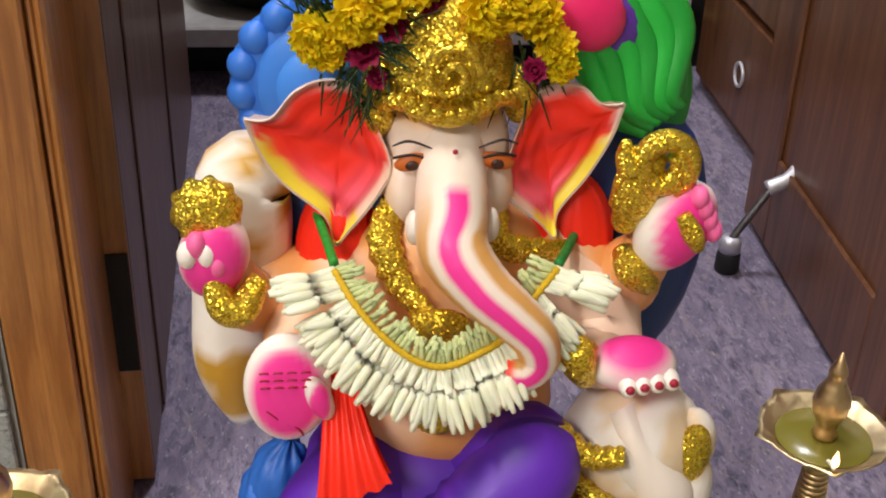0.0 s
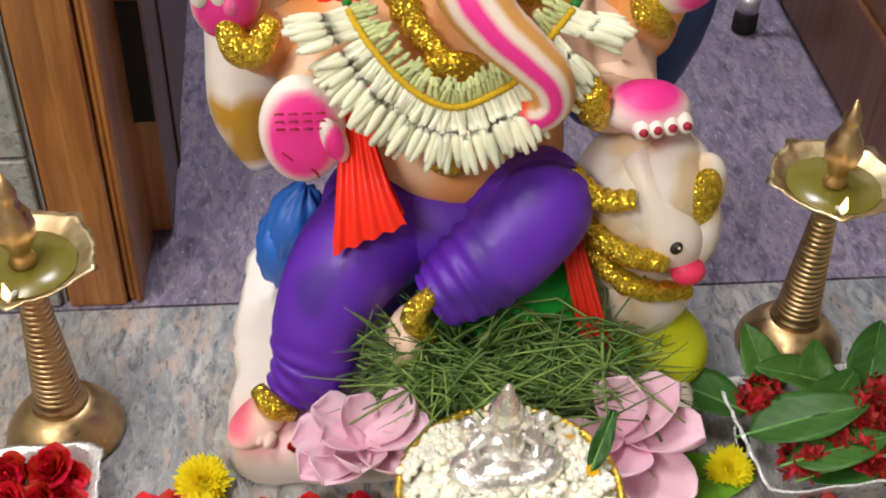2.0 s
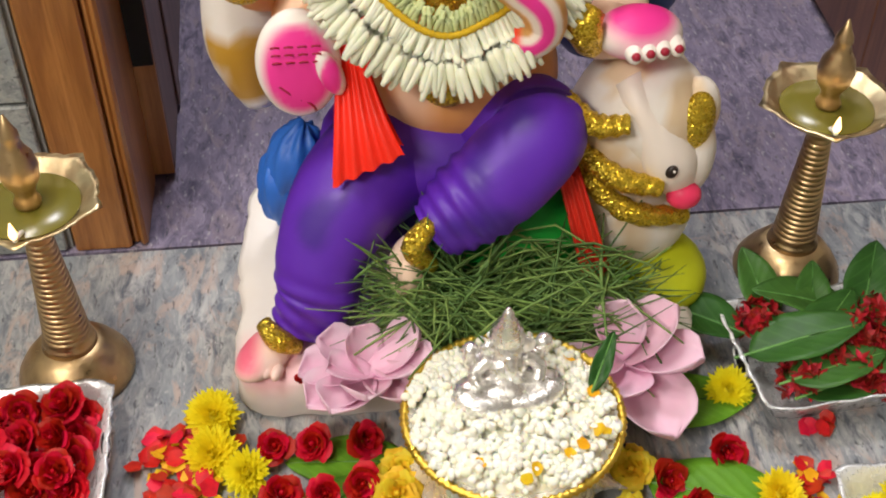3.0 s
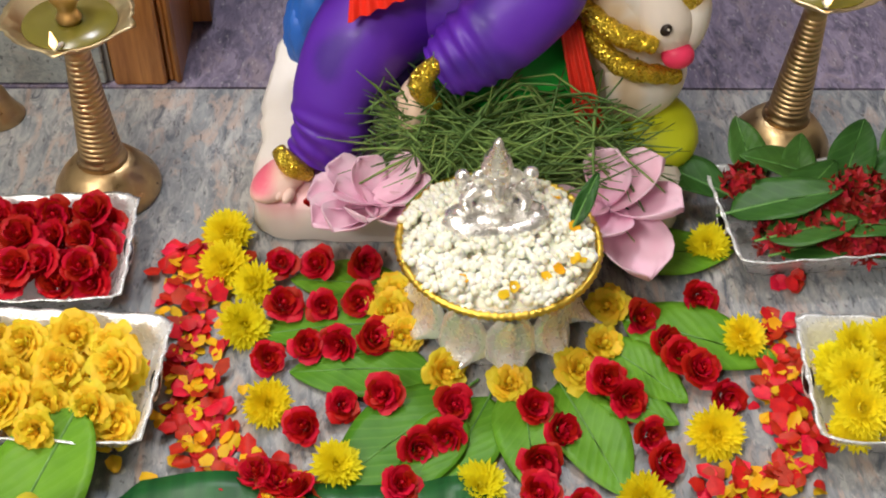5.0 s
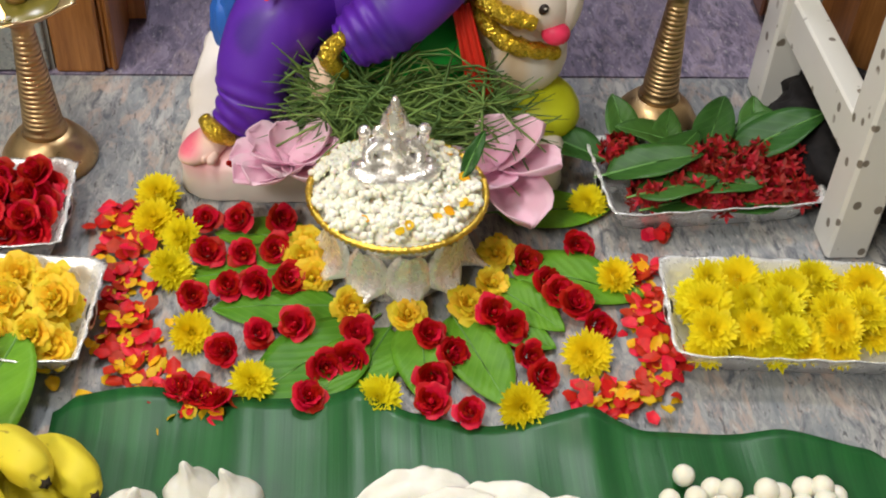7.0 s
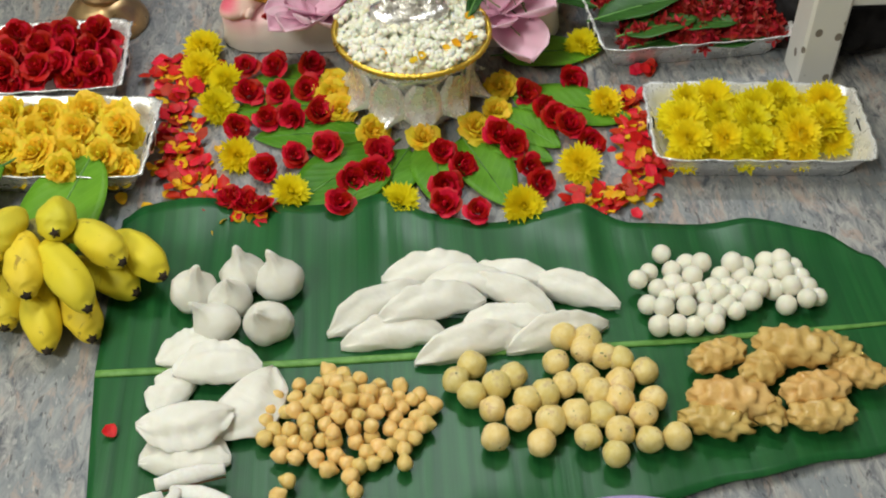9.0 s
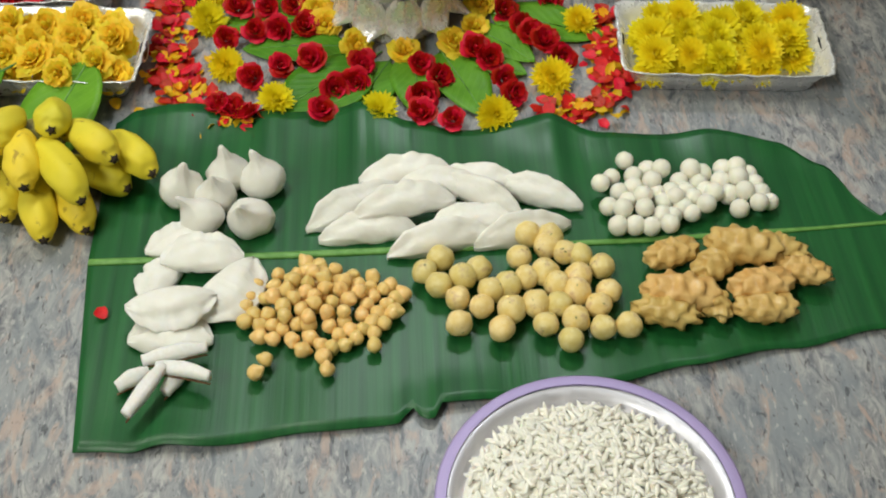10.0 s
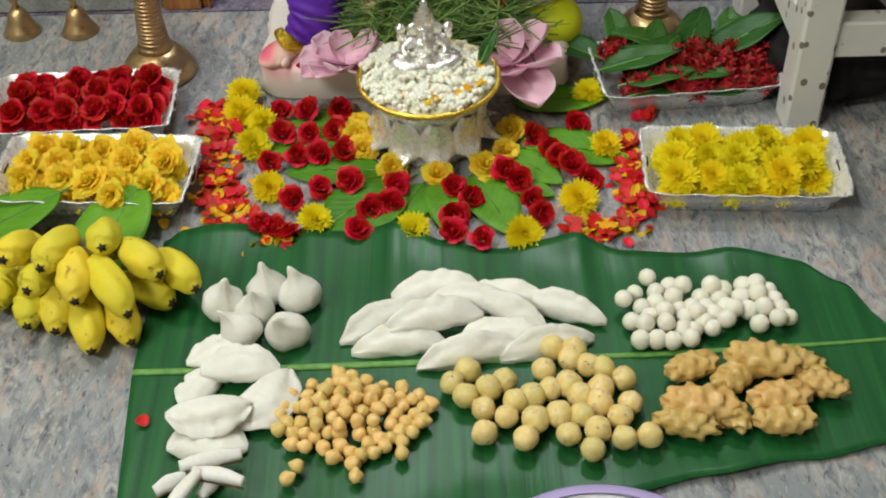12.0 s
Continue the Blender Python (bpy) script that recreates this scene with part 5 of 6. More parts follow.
# ---- silver pedestal bowl with its figure and blossoms ----
BX, BY = 0.031, -0.072
bowl = thing("silver_pedestal", (BX, BY, 0), "embossed silver lotus pedestal with a gold-edged bowl", "pedestal bowl")
part("drum", Shape().lathe([(0.050, 0.0), (0.051, 0.003), (0.048, 0.012), (0.047, 0.036), (0.053, 0.052), (0.060, 0.062), (0.058, 0.0635)], 48, lobe=lambda u, a: 1 + 0.03 * math.cos(10 * a)), SILVER, bowl)
lobe_mesh = Shape()
for side in (0, 1):
    rows = []
    for k in range(11):
        v = k / 10
        w = 0.019 * math.sin(math.pi * (0.10 + 0.80 * (1 - v)) ** 0.9) ** 0.8 * (1 if v < 0.7 else (1 - v) / 0.3 * 0.96 + 0.04)
        rad = 0.055 - 0.003 * math.sin(3.14 * v) + 0.022 * v ** 4
        row = []
        for j in range(9):
            q = j / 4 - 1
            row.append(V((q * w, -(rad + (0.005 * (1 - q * q) + 0.0012 * math.cos(9 * q)) - 0.0012 * side), 0.055 - 0.052 * v)))
        rows.append(row if side == 0 else row[::-1])
    lobe_mesh.loft(rows, closed=False)
lobe_mesh = lobe_mesh.mesh("petal_plate", SILVER)
for k in range(10):
    part("petal_plate", lobe_mesh, None, bowl, at=pose(0, 0, 0.001, 0, 0, 36 * k + 8))
part("bowl", Shape().lathe([(0.030, 0.0638), (0.058, 0.066), (0.069, 0.0745), (0.071, 0.0765), (0.067, 0.0745), (0.05, 0.068), (0.01, 0.067)], 56), SILVER, bowl)
part("gold_edge", Shape().tube([(0.0705 * math.cos(a), 0.0705 * math.sin(a), 0.0765) for a in np.linspace(0, 2 * math.pi, 41)], 0.0027, seg=8, steps=220, wave=lambda u, a: 1 + 0.3 * math.sin(u * 540)), GOLD_TRIM, bowl, "beaded gold trim")

r = random.Random(5)
s = Shape()
for k in range(330):
    a, d = r.uniform(0, 6.283), 0.0665 * math.sqrt(r.random())
    z = 0.078 + 0.006 * (1 - (d / 0.066) ** 2) + r.uniform(-0.001, 0.004)
    m = pose(d * math.cos(a), d * math.sin(a), z, r.uniform(-50, 50), r.uniform(-50, 50), r.uniform(0, 360))
    sz = r.uniform(0.0042, 0.0062)
    for j in range(4):
        e = V((math.cos(1.57 * j + 0.4 * r.random()), math.sin(1.57 * j), r.uniform(-0.2, 0.5)))
        s.ball(m @ (e * sz * 0.62), (sz * r.uniform(0.55, 0.8), sz * 0.5, sz * r.uniform(0.4, 0.6)), (r.uniform(-40, 40), r.uniform(-40, 40), 90 * j), seg=8, rows=6)
s.lathe([(0.062, 0.071), (0.062, 0.075), (0.05, 0.079), (0.0, 0.081)], 24)
blossoms = part("jasmine_blossoms", s, JASMINE, at=pose(BX, BY, 0))
tagged(blossoms, "heap of small white jasmine blossoms filling the bowl", "jasmine", "", "stuff")
s = Shape()
for k in range(10):
    a = r.uniform(-2.4, 0.9)
    s.petal(pose(0.057 * math.cos(a), 0.057 * math.sin(a), 0.085, r.uniform(-20, 20), r.uniform(-30, 30), r.uniform(0, 360)), 0.010, 0.008, 0.3, 0.4)
tagged(part("yellow_petals", s, PETAL_YELLOW, at=pose(BX, BY, 0)), "yellow petals among the jasmine in the bowl", "petals", "", "stuff")
leaf("small_leaf", leaf_mesh("small_leaf", LEAF_DARK, 91, 0.042, 0.012, 0.05, 0.3), pose(BX + 0.052, BY + 0.005, 0.086, 35, 10, -25), "slender green leaf standing among the blossoms", "leaves by the bowl")

F = Shape()
F.ball((0, 0, 0.092), (0.031, 0.022, 0.007), seg=24)
F.ball((0.0, -0.004, 0.100), (0.026, 0.017, 0.008), seg=24)
for sx in (-1, 1):
    F.tube([(0.005 * sx, 0.0, 0.105), (0.026 * sx, -0.006, 0.104), (0.018 * sx, -0.017, 0.102), (-0.008 * sx, -0.018, 0.101)], [0.008, 0.008, 0.007, 0.005], seg=12)
    F.tube([(0.010 * sx, 0.0, 0.126), (0.019 * sx, -0.003, 0.118), (0.017 * sx, -0.010, 0.111)], [0.005, 0.0045, 0.004], seg=10)
    F.tube([(0.010 * sx, 0.003, 0.126), (0.021 * sx, 0.002, 0.124), (0.021 * sx, -0.001, 0.135)], [0.004, 0.004, 0.0035], seg=10)
    F.ball((0.0215 * sx, -0.001, 0.138), 0.005, seg=12)
    F.ball((0.0105 * sx, -0.002, 0.137), (0.006, 0.003, 0.007), seg=12)
F.ball((0, 0.0, 0.116), (0.013, 0.011, 0.014), seg=20)
F.ball((0, -0.002, 0.136), (0.009, 0.009, 0.010), seg=20)
F.tube([(0, -0.008, 0.136), (0, -0.0125, 0.128), (0.003, -0.0135, 0.120), (0.006, -0.013, 0.117)], [0.0045, 0.0038, 0.003, 0.0022], seg=10)
F.lathe([(0.0095, 0.142), (0.0105, 0.145), (0.0085, 0.150), (0.009, 0.152), (0.0055, 0.157), (0.006, 0.1585), (0.003, 0.163), (0.0035, 0.165), (0.001, 0.170)], 20)
figure = part("silver_figurine", F, SILVER_BRIGHT, at=pose(BX - 0.003, BY + 0.018, -0.012, 0, 0, 4) @ Matrix.Diagonal((1.1, 1.1, 0.985, 1)))
tagged(figure, "small polished silver seated figurine among the blossoms", "figurine")

# ---- grass, lotus and garlands on the statue ----
r = random.Random(11)
s = Shape()
A0, A1 = V((-0.044, 0.03, 0.073)), V((0.13, 0.028, 0.055))
for k in range(760):
    c = A0.lerp(A1, r.betavariate(1.6, 1.4)) + V((0, r.gauss(0, 0.012), r.gauss(0.007, 0.016)))
    a = r.gauss(0.15, 0.7)
    d = V((math.cos(a), math.sin(a) * 0.7, r.gauss(0.05, 0.42))).normalized() * r.uniform(0.02, 0.068) * r.choice((-1, 1))
    b = V((r.gauss(0, 0.009), r.gauss(0, 0.009), r.gauss(0.002, 0.012)))
    p0, p1, p2 = c - d, c + b, c + d
    for q in (p0, p1, p2):
        q.z = max(q.z, 0.046)
    s.tube([p0, p1, p2], [0.0008, r.uniform(0.0008, 0.0016), 0.0003], seg=4, steps=6, flat=0.35)
for k in range(44):
    c = A0.lerp(A1, r.uniform(0.0, 0.35)) + V((0.01, 0.0, 0.02))
    d = V((r.gauss(-0.5, 0.5), r.gauss(-0.1, 0.3), r.uniform(0.2, 1.0))).normalized() * r.uniform(0.04, 0.085)
    s.tube([c, c + d * 0.5 + V((0, 0, 0.006)), c + d], [0.0011, 0.0009, 0.0003], seg=4, steps=7, flat=0.4)
tagged(part("grass_bunch", s, GRASS), "bunch of green durva grass laid at the statue's feet", "grass", "", "stuff")
for k, px in enumerate(((0.07, 0.022, 0.062), (0.093, 0.03, 0.07))):
    leaf("grass_leaf", leaf_mesh("grass_leaf", LEAF, 95 + k, 0.05, 0.009, 0.03, 0.2), pose(*px, 25, 0, -50 - 30 * k), "broad green grass blade on the bunch", "grass blades")

LP = [Shape().petal(pose(0, 0, 0), 0.049, 0.037, 0.55, 0.35 + 0.3 * k, 8, 9, 1.9, 0.3, ruffle=0.05).mesh("lotus_petal", LOTUS) for k in range(3)]


def lotus(at, label, spec):
    ob = thing("lotus_flower", at, label, "lotus", "lotus flowers")
    for k, (rz, rx, sz) in enumerate(spec):
        q = part("petal", LP[k % 3], None, ob, at=pose(0.004 * math.sin(k), 0.003 * math.cos(k), 0.002 * k * 0.3, 0, 0, rz) @ pose(0, 0, 0, rx, 0, 0) @ Matrix.Diagonal((sz, sz, sz, 1)))
        solid(q, 0.0006)
    return ob


lotus((-0.058, -0.003, 0.046), "pink lotus with spread petals on the plinth", ((96, 2, 1.05), (70, 12, 1.0), (42, 30, 0.85), (122, -2, 1.1), (148, -3, 1.05), (180, -2, 0.95), (215, 0, 1.0), (250, 6, 1.0), (-70, 14, 0.95), (110, 20, 0.8), (-95, 4, 1.0)))
lotus((0.118, -0.008, 0.048), "pink lotus with broad drooping petals at the plinth edge", ((-160, -18, 1.5), (-118, 2, 1.2), (160, -8, 1.15), (-72, 34, 1.15), (120, 6, 1.0), (-30, 48, 1.0), (15, 40, 0.85)))
flower("red_rose", ROSES, *(-0.106, -0.003), 0.046, 0.006, "tiny red blossom on the white plinth", "blossom", "", 10)

garland = thing("bud_garland", (0, 0, 0), "garland of long cream flower buds round the neck", "garland")
STRING = [(-0.06, 0.108, 0.323), (-0.049, 0.088, 0.312), (-0.031, 0.074, 0.295), (-0.012, 0.066, 0.283), (0.006, 0.064, 0.28), (0.026, 0.068, 0.286), (0.042, 0.076, 0.292), (0.063, 0.095, 0.308), (0.079, 0.11, 0.319)]
part("thread", Shape().tube([(x, y - 0.006, z + 0.001) for x, y, z in STRING], 0.0022, seg=8, steps=90, wave=lambda u, a: 1 + 0.25 * math.sin(u * 330)), THREAD, garland, "yellow twisted thread")
bud_l = Shape().tube([(0, 0, 0), (0, 0.014, 0.0008), (0, 0.027, 0.0), (0, 0.037, -0.0006)], [0.0016, 0.0023, 0.0032, 0.0015], seg=9, steps=10).mesh("bud", BUD)
bud_s = Shape().tube([(0, 0, 0), (0, 0.008, 0.0005), (0, 0.016, 0.0)], [0.0012, 0.0023, 0.0014], seg=8, steps=7).mesh("short_bud", BUD_GREEN)
for k in range(196):
    u = (k + 0.5) / 196
    p, q = V(spline(STRING, u)), V(spline(STRING, min(1, u + 0.01)))
    t = (q - p).normalized()
    out = t.cross(V((0, -1, 0.35))).normalized()
    if out.z > 0:
        out = -out
    out = (out + t * rnd.gauss(0, 0.16) + V((0, rnd.uniform(-0.25, 0.12), 0))).normalized()
    if u < 0.1:
        out = (out + V((-0.8, 0, 0.3))).normalized()
    if u > 0.9:
        out = (out + V((0.8, 0, 0.3))).normalized()
    up = V((0, -1, 0)) - out * V((0, -1, 0)).dot(out)
    z = up.normalized()
    x = out.cross(z)
    m = Matrix((x, out, z)).transposed().to_4x4()
    sc = rnd.uniform(0.92, 1.18)
    part("bud", bud_l, None, garland, at=Matrix.Translation(p + V((0, -0.001 - 0.004 * (k % 2), 0))) @ m @ Matrix.Diagonal((1, sc, 1, 1)))
    if k % 3 == 0:
        inn = m @ pose(0, 0, 0, 0, 0, 180 + rnd.uniform(-14, 14))
        part("short_bud", bud_s, None, garland, "pale green short bud" if k == 0 else "", at=Matrix.Translation(p + V((0, -0.002, 0))) @ inn @ Matrix.Diagonal((1, rnd.uniform(0.8, 1.15), 1, 1)))
for pts in ([(-0.06, 0.108, 0.325), (-0.066, 0.145, 0.327), (-0.075, 0.178, 0.333), (-0.096, 0.2, 0.345), (-0.107, 0.19, 0.362)], [(0.081, 0.112, 0.318), (0.099, 0.155, 0.313), (0.108, 0.185, 0.314), (0.106, 0.205, 0.323)]):
    part("cord", Shape().tube(pts, 0.0032, seg=8), GREEN_THREAD, garland, "green plant stem cord")

MARI = [daisy_mesh("marigold", MARIGOLD, 100 + k, ((14, 0.95, 0), (14, 0.97, 20), (12, 0.95, 38), (11, 0.9, 54), (9, 0.84, 68), (6, 0.78, 80)), 0.5, True) for k in range(2)]
MAG = daisy_mesh("magenta_flower", MAGENTA, 110, ((10, 0.95, 5), (9, 0.9, 35), (6, 0.8, 65)), 0.5)
for px, sz in (((-0.067, 0.165, 0.45), 0.019), ((-0.044, 0.158, 0.464), 0.019), ((-0.03, 0.158, 0.473), 0.02), ((-0.008, 0.165, 0.482), 0.02), ((0.034, 0.158, 0.467), 0.021), ((0.055, 0.162, 0.47), 0.021), ((0.068, 0.165, 0.462), 0.018), ((0.079, 0.162, 0.444), 0.015), ((0.082, 0.16, 0.431), 0.013), ((-0.063, 0.16, 0.444), 0.015)):
    ob = new("marigold")
    ob.empty_display_size = 0.01
    for pname, me in rnd.choice(MARI):
        part(pname, me, None, ob)
    ob.matrix_basis = pose(*px, rnd.uniform(35, 70), rnd.uniform(-25, 25), 0) @ Matrix.Diagonal((sz, sz, sz, 1))
    tagged(ob, "ruffled yellow marigold in the statue's head garland", "marigold", "head garland flowers")
for px, sz in (((-0.04, 0.158, 0.444), 0.013), ((-0.023, 0.16, 0.46), 0.012), ((0.006, 0.165, 0.47), 0.014), ((0.065, 0.155, 0.432), 0.009), ((-0.032, 0.158, 0.426), 0.008)):
    ob = new("magenta_flower", MAG)
    ob.matrix_basis = pose(*px, rnd.uniform(40, 75), rnd.uniform(-25, 25), 0) @ Matrix.Diagonal((sz, sz, sz, 1))
    tagged(ob, "small magenta flower tucked into the head garland", "flower", "head garland flowers")
s = Shape()
for c, dd, n in ((V((-0.057, 0.168, 0.466)), V((-0.5, -0.1, 0.6)), 60), (V((-0.042, 0.162, 0.428)), V((-0.1, -0.1, -1)), 50), (V((-0.02, 0.158, 0.446)), V((0.6, -0.3, -0.3)), 70), (V((0.059, 0.165, 0.433)), V((0.3, 0, -0.8)), 30)):
    for k in range(n):
        p = c + V((r.gauss(0, 0.009), r.gauss(0, 0.004), r.gauss(0, 0.009)))
        e = (dd.normalized() + V((r.gauss(0, 0.4), r.gauss(0, 0.3), r.gauss(0, 0.4)))).normalized() * r.uniform(0.016, 0.036)
        s.tube([p, p + e * 0.5, p + e], [0.0008, 0.0007, 0.0002], seg=4, steps=4)
tagged(part("fern_sprigs", s, FERN), "dark green feathery sprigs in the head garland", "sprigs", "", "stuff")

# ---- banana leaf and the food on it ----
TOP = [(-0.222, -0.235), (-0.205, -0.222), (-0.15, -0.217), (-0.08, -0.226), (0.0, -0.226), (0.04, -0.245), (0.10, -0.254), (0.165, -0.247), (0.21, -0.264), (0.30, -0.267), (0.365, -0.284), (0.402, -0.309), (0.424, -0.358), (0.432, -0.374), (0.446, -0.366), (0.49, -0.37), (0.53, -0.392)]
LOW = [(-0.205, -0.583), (-0.18, -0.586), (-0.158, -0.581), (-0.13, -0.583), (-0.05, -0.572), (0.02, -0.568), (0.040, -0.566), (0.046, -0.552), (0.10, -0.549), (0.16, -0.541), (0.24, -0.524), (0.32, -0.509), (0.40, -0.494), (0.45, -0.48), (0.50, -0.455), (0.53, -0.42)]


def edge(pts, x):
    for (x0, y0), (x1, y1) in zip(pts, pts[1:]):
        if x <= x1:
            return y0 + (y1 - y0) * smooth(0, 1, (x - x0) / (x1 - x0)) if x > x0 else y0
    return pts[-1][1]


def rib_y(x):
    return -0.4 + 0.004 * math.sin(6 * x) + 0.16 * max(0, x - 0.2) ** 2 + 0.03 * max(0, x - 0.2)


s = Shape()
cols = []
for k in range(141):
    f = k / 140
    col = []
    for j in range(33):
        q = j / 32
        x0 = -0.222 + 0.752 * f
        x = x0 + 0.032 * max(0.0, q - 0.5) * (1 - f)
        yt, yl, ym = edge(TOP, x0), edge(LOW, x0), rib_y(x0)
        tear = 0.013 * math.exp(-((x0 - 0.024) / 0.006) ** 2)
        y = yt + (ym - yt) * q * 2 if q < 0.5 else ym + (yl + tear - ym) * (q - 0.5) * 2
        lift = 0.008 * max(0.0, 1 - q / 0.16) ** 2 * (0.55 + 0.45 * math.sin(38 * x0 + 1.5))
        lift += 0.0018 * (1 - abs(2 * q - 1)) + 0.0011 * math.sin(60 * x0 + 4 * q) * (abs(2 * q - 1)) + 0.004 * max(0.0, (q - 0.9) / 0.1) * (0.5 + 0.5 * math.sin(31 * x0))
        lift += sum(h * math.exp(-((x0 - c) / w) ** 2) for c, w, h in ((-0.085, 0.012, 0.003), (-0.004, 0.013, 0.0055), (0.166, 0.016, 0.006), (0.30, 0.02, 0.003))) * max(0.0, 1 - 2.4 * q)
        col.append(V((x, y, 0.0035 + lift)))
    cols.append(col)
s.loft(cols, closed=False)
bleaf = thing("banana_leaf", label="large glossy banana leaf laid flat as a platter", category="banana leaf")
solid(part("blade", s, BANANA_LEAF, bleaf), 0.0007)
part("midrib", Shape().tube([(x, rib_y(x), 0.0062) for x in np.linspace(-0.221, 0.525, 16)], [0.0036] * 8 + [0.003] * 4 + [0.002] * 4, seg=8, steps=70, flat=0.55, front=(0, 0, 1)), MIDRIB, bleaf, "pale green raised midrib")
LZ = 0.0075

# bananas
hand = thing("banana_bunch", label="bunch of small ripe yellow bananas on the floor", category="bananas")
crown = V((-0.282, -0.282, 0.03))
FINGERS = [((-0.324, -0.305, 0.07), (-0.338, -0.32, 0.062)), ((-0.286, -0.304, 0.074), (-0.301, -0.336, 0.066)), ((-0.253, -0.303, 0.08), (-0.251, -0.318, 0.072)), ((-0.235, -0.307, 0.061), (-0.202, -0.333, 0.053)), ((-0.206, -0.299, 0.04), (-0.175, -0.329, 0.032)), ((-0.279, -0.317, 0.06), (-0.269, -0.363, 0.052)), ((-0.258, -0.321, 0.053), (-0.224, -0.372, 0.045)), ((-0.231, -0.32, 0.028), (-0.197, -0.334, 0.02)), ((-0.307, -0.319, 0.048), (-0.319, -0.336, 0.04)), ((-0.318, -0.332, 0.024), (-0.32, -0.355, 0.016)), ((-0.299, -0.318, 0.024), (-0.294, -0.362, 0.016)), ((-0.274, -0.327, 0.023), (-0.258, -0.386, 0.015)), ((-0.247, -0.333, 0.023), (-0.226, -0.376, 0.015)), ((-0.351, -0.305, 0.026), (-0.353, -0.333, 0.018))]
for k, (root, end) in enumerate(FINGERS):
    root, end = V(root), V(end)
    d = (end - root).normalized()
    short = 0.058 - (end - root).length
    if short > 0:
        root += V((-0.15, 0.72, -0.68)) * short
        root.z = max(root.z, 0.016)
        d = (end - root).normalized()
    neck = root.lerp(crown, 0.3)
    bow = V((0, 0, 0.003))
    f = part("banana", Shape().tube([neck, root, root.lerp(end, 0.33) + bow, root.lerp(end, 0.66) + bow, root.lerp(end, 0.9), end], [0.006, 0.0115, 0.0145, 0.0146, 0.0098, 0.0040], seg=25, steps=36, wave=lambda u, a, k=k: 1 + 0.055 * math.cos(5 * a + k) * smooth(1.0, 0.8, u) + 0.02 * math.sin(2 * a + 5 * u)), BANANA, hand)
    part("dry_end", Shape().tube([end - d * 0.001, end + d * 0.0015, end + d * 0.003], [0.0038, 0.0034, 0.0024], seg=10, wave=lambda u, a: 1 + 0.3 * math.cos(5 * a)), BANANA_END, f, "black dried tip")
part("stem", Shape().ball(crown, (0.03, 0.018, 0.018), (0, 0, 20), seg=16), BANANA_STEM, hand, "greenish cut stem")


def copies(name, meshes, pts, z, size, label, category, group, lay=0.0, flatness=1.0):
    for k, (x, y) in enumerate(pts):
        ob = new(name, meshes[k % len(meshes)])
        ob.matrix_basis = pose(x, y, z + lay * (k % 3 == 2), rnd.uniform(0, 360) if lay >= 0 else 0, rnd.uniform(0, 360), rnd.uniform(0, 360)) @ Matrix.Scale(size * rnd.uniform(0.9, 1.08), 4)
        tagged(ob, label, category, group)


def lump(name, mat, seed, amp, freq, beak=0.0):
    return Shape().ball((0, 0, 0), 1.0, seg=18, rows=12, warp=lambda d: 1 + amp * noise.noise(d * freq + V((seed, 0, 0))) + beak * max(0.0, d.z) ** 14).mesh(name, mat)


# six steamed teardrop dumplings
def teardrop(seed):
    """A plump pear of dough, pinched to a bent beak, with shallow pleats."""
    s = Shape().lathe([(0.010, 0.0), (0.0168, 0.003), (0.0192, 0.009), (0.0178, 0.016), (0.0138, 0.0225), (0.0088, 0.0275), (0.0056, 0.032), (0.0041, 0.0365), (0.0026, 0.041), (0.0008, 0.0435)], 40, lobe=lambda u, a: 1 + 0.07 * math.sin(6 * a + seed + 2 * u) * smooth(0.3, 0.6, u) + 0.06 * math.sin(2 * a + 2 * seed) + 0.05 * math.sin(3 * a + seed + u))
    s.v = [(x + 9 * max(0.0, z - 0.026) ** 2 + 0.0022 * noise.noise(V((x, y, z)) * 80 + V((seed, 0, 0))), y + 0.0022 * noise.noise(V((x, y, z)) * 80 + V((0, seed, 5))), z) for x, y, z in s.v]
    return s.mesh("teardrop_dumpling", DOUGH)


DROPS = [teardrop(k) for k in range(3)]
for k, ((x, y), tx, ty) in enumerate((((-0.154, -0.333), 4, 8), ((-0.113, -0.317), -6, -4), ((-0.124, -0.341), 0, -14), ((-0.082, -0.327), 0, 12), ((-0.126, -0.369), 14, 30), ((-0.09, -0.365), 4, 26))):
    ob = new("teardrop_dumpling", DROPS[k % 3])
    ob.matrix_basis = pose(x, y, LZ, tx, ty, 50 * k) @ Matrix.Scale(rnd.uniform(0.88, 1.0), 4)
    tagged(ob, "white steamed teardrop dumpling on the banana leaf", "dumpling", "teardrop dumplings")


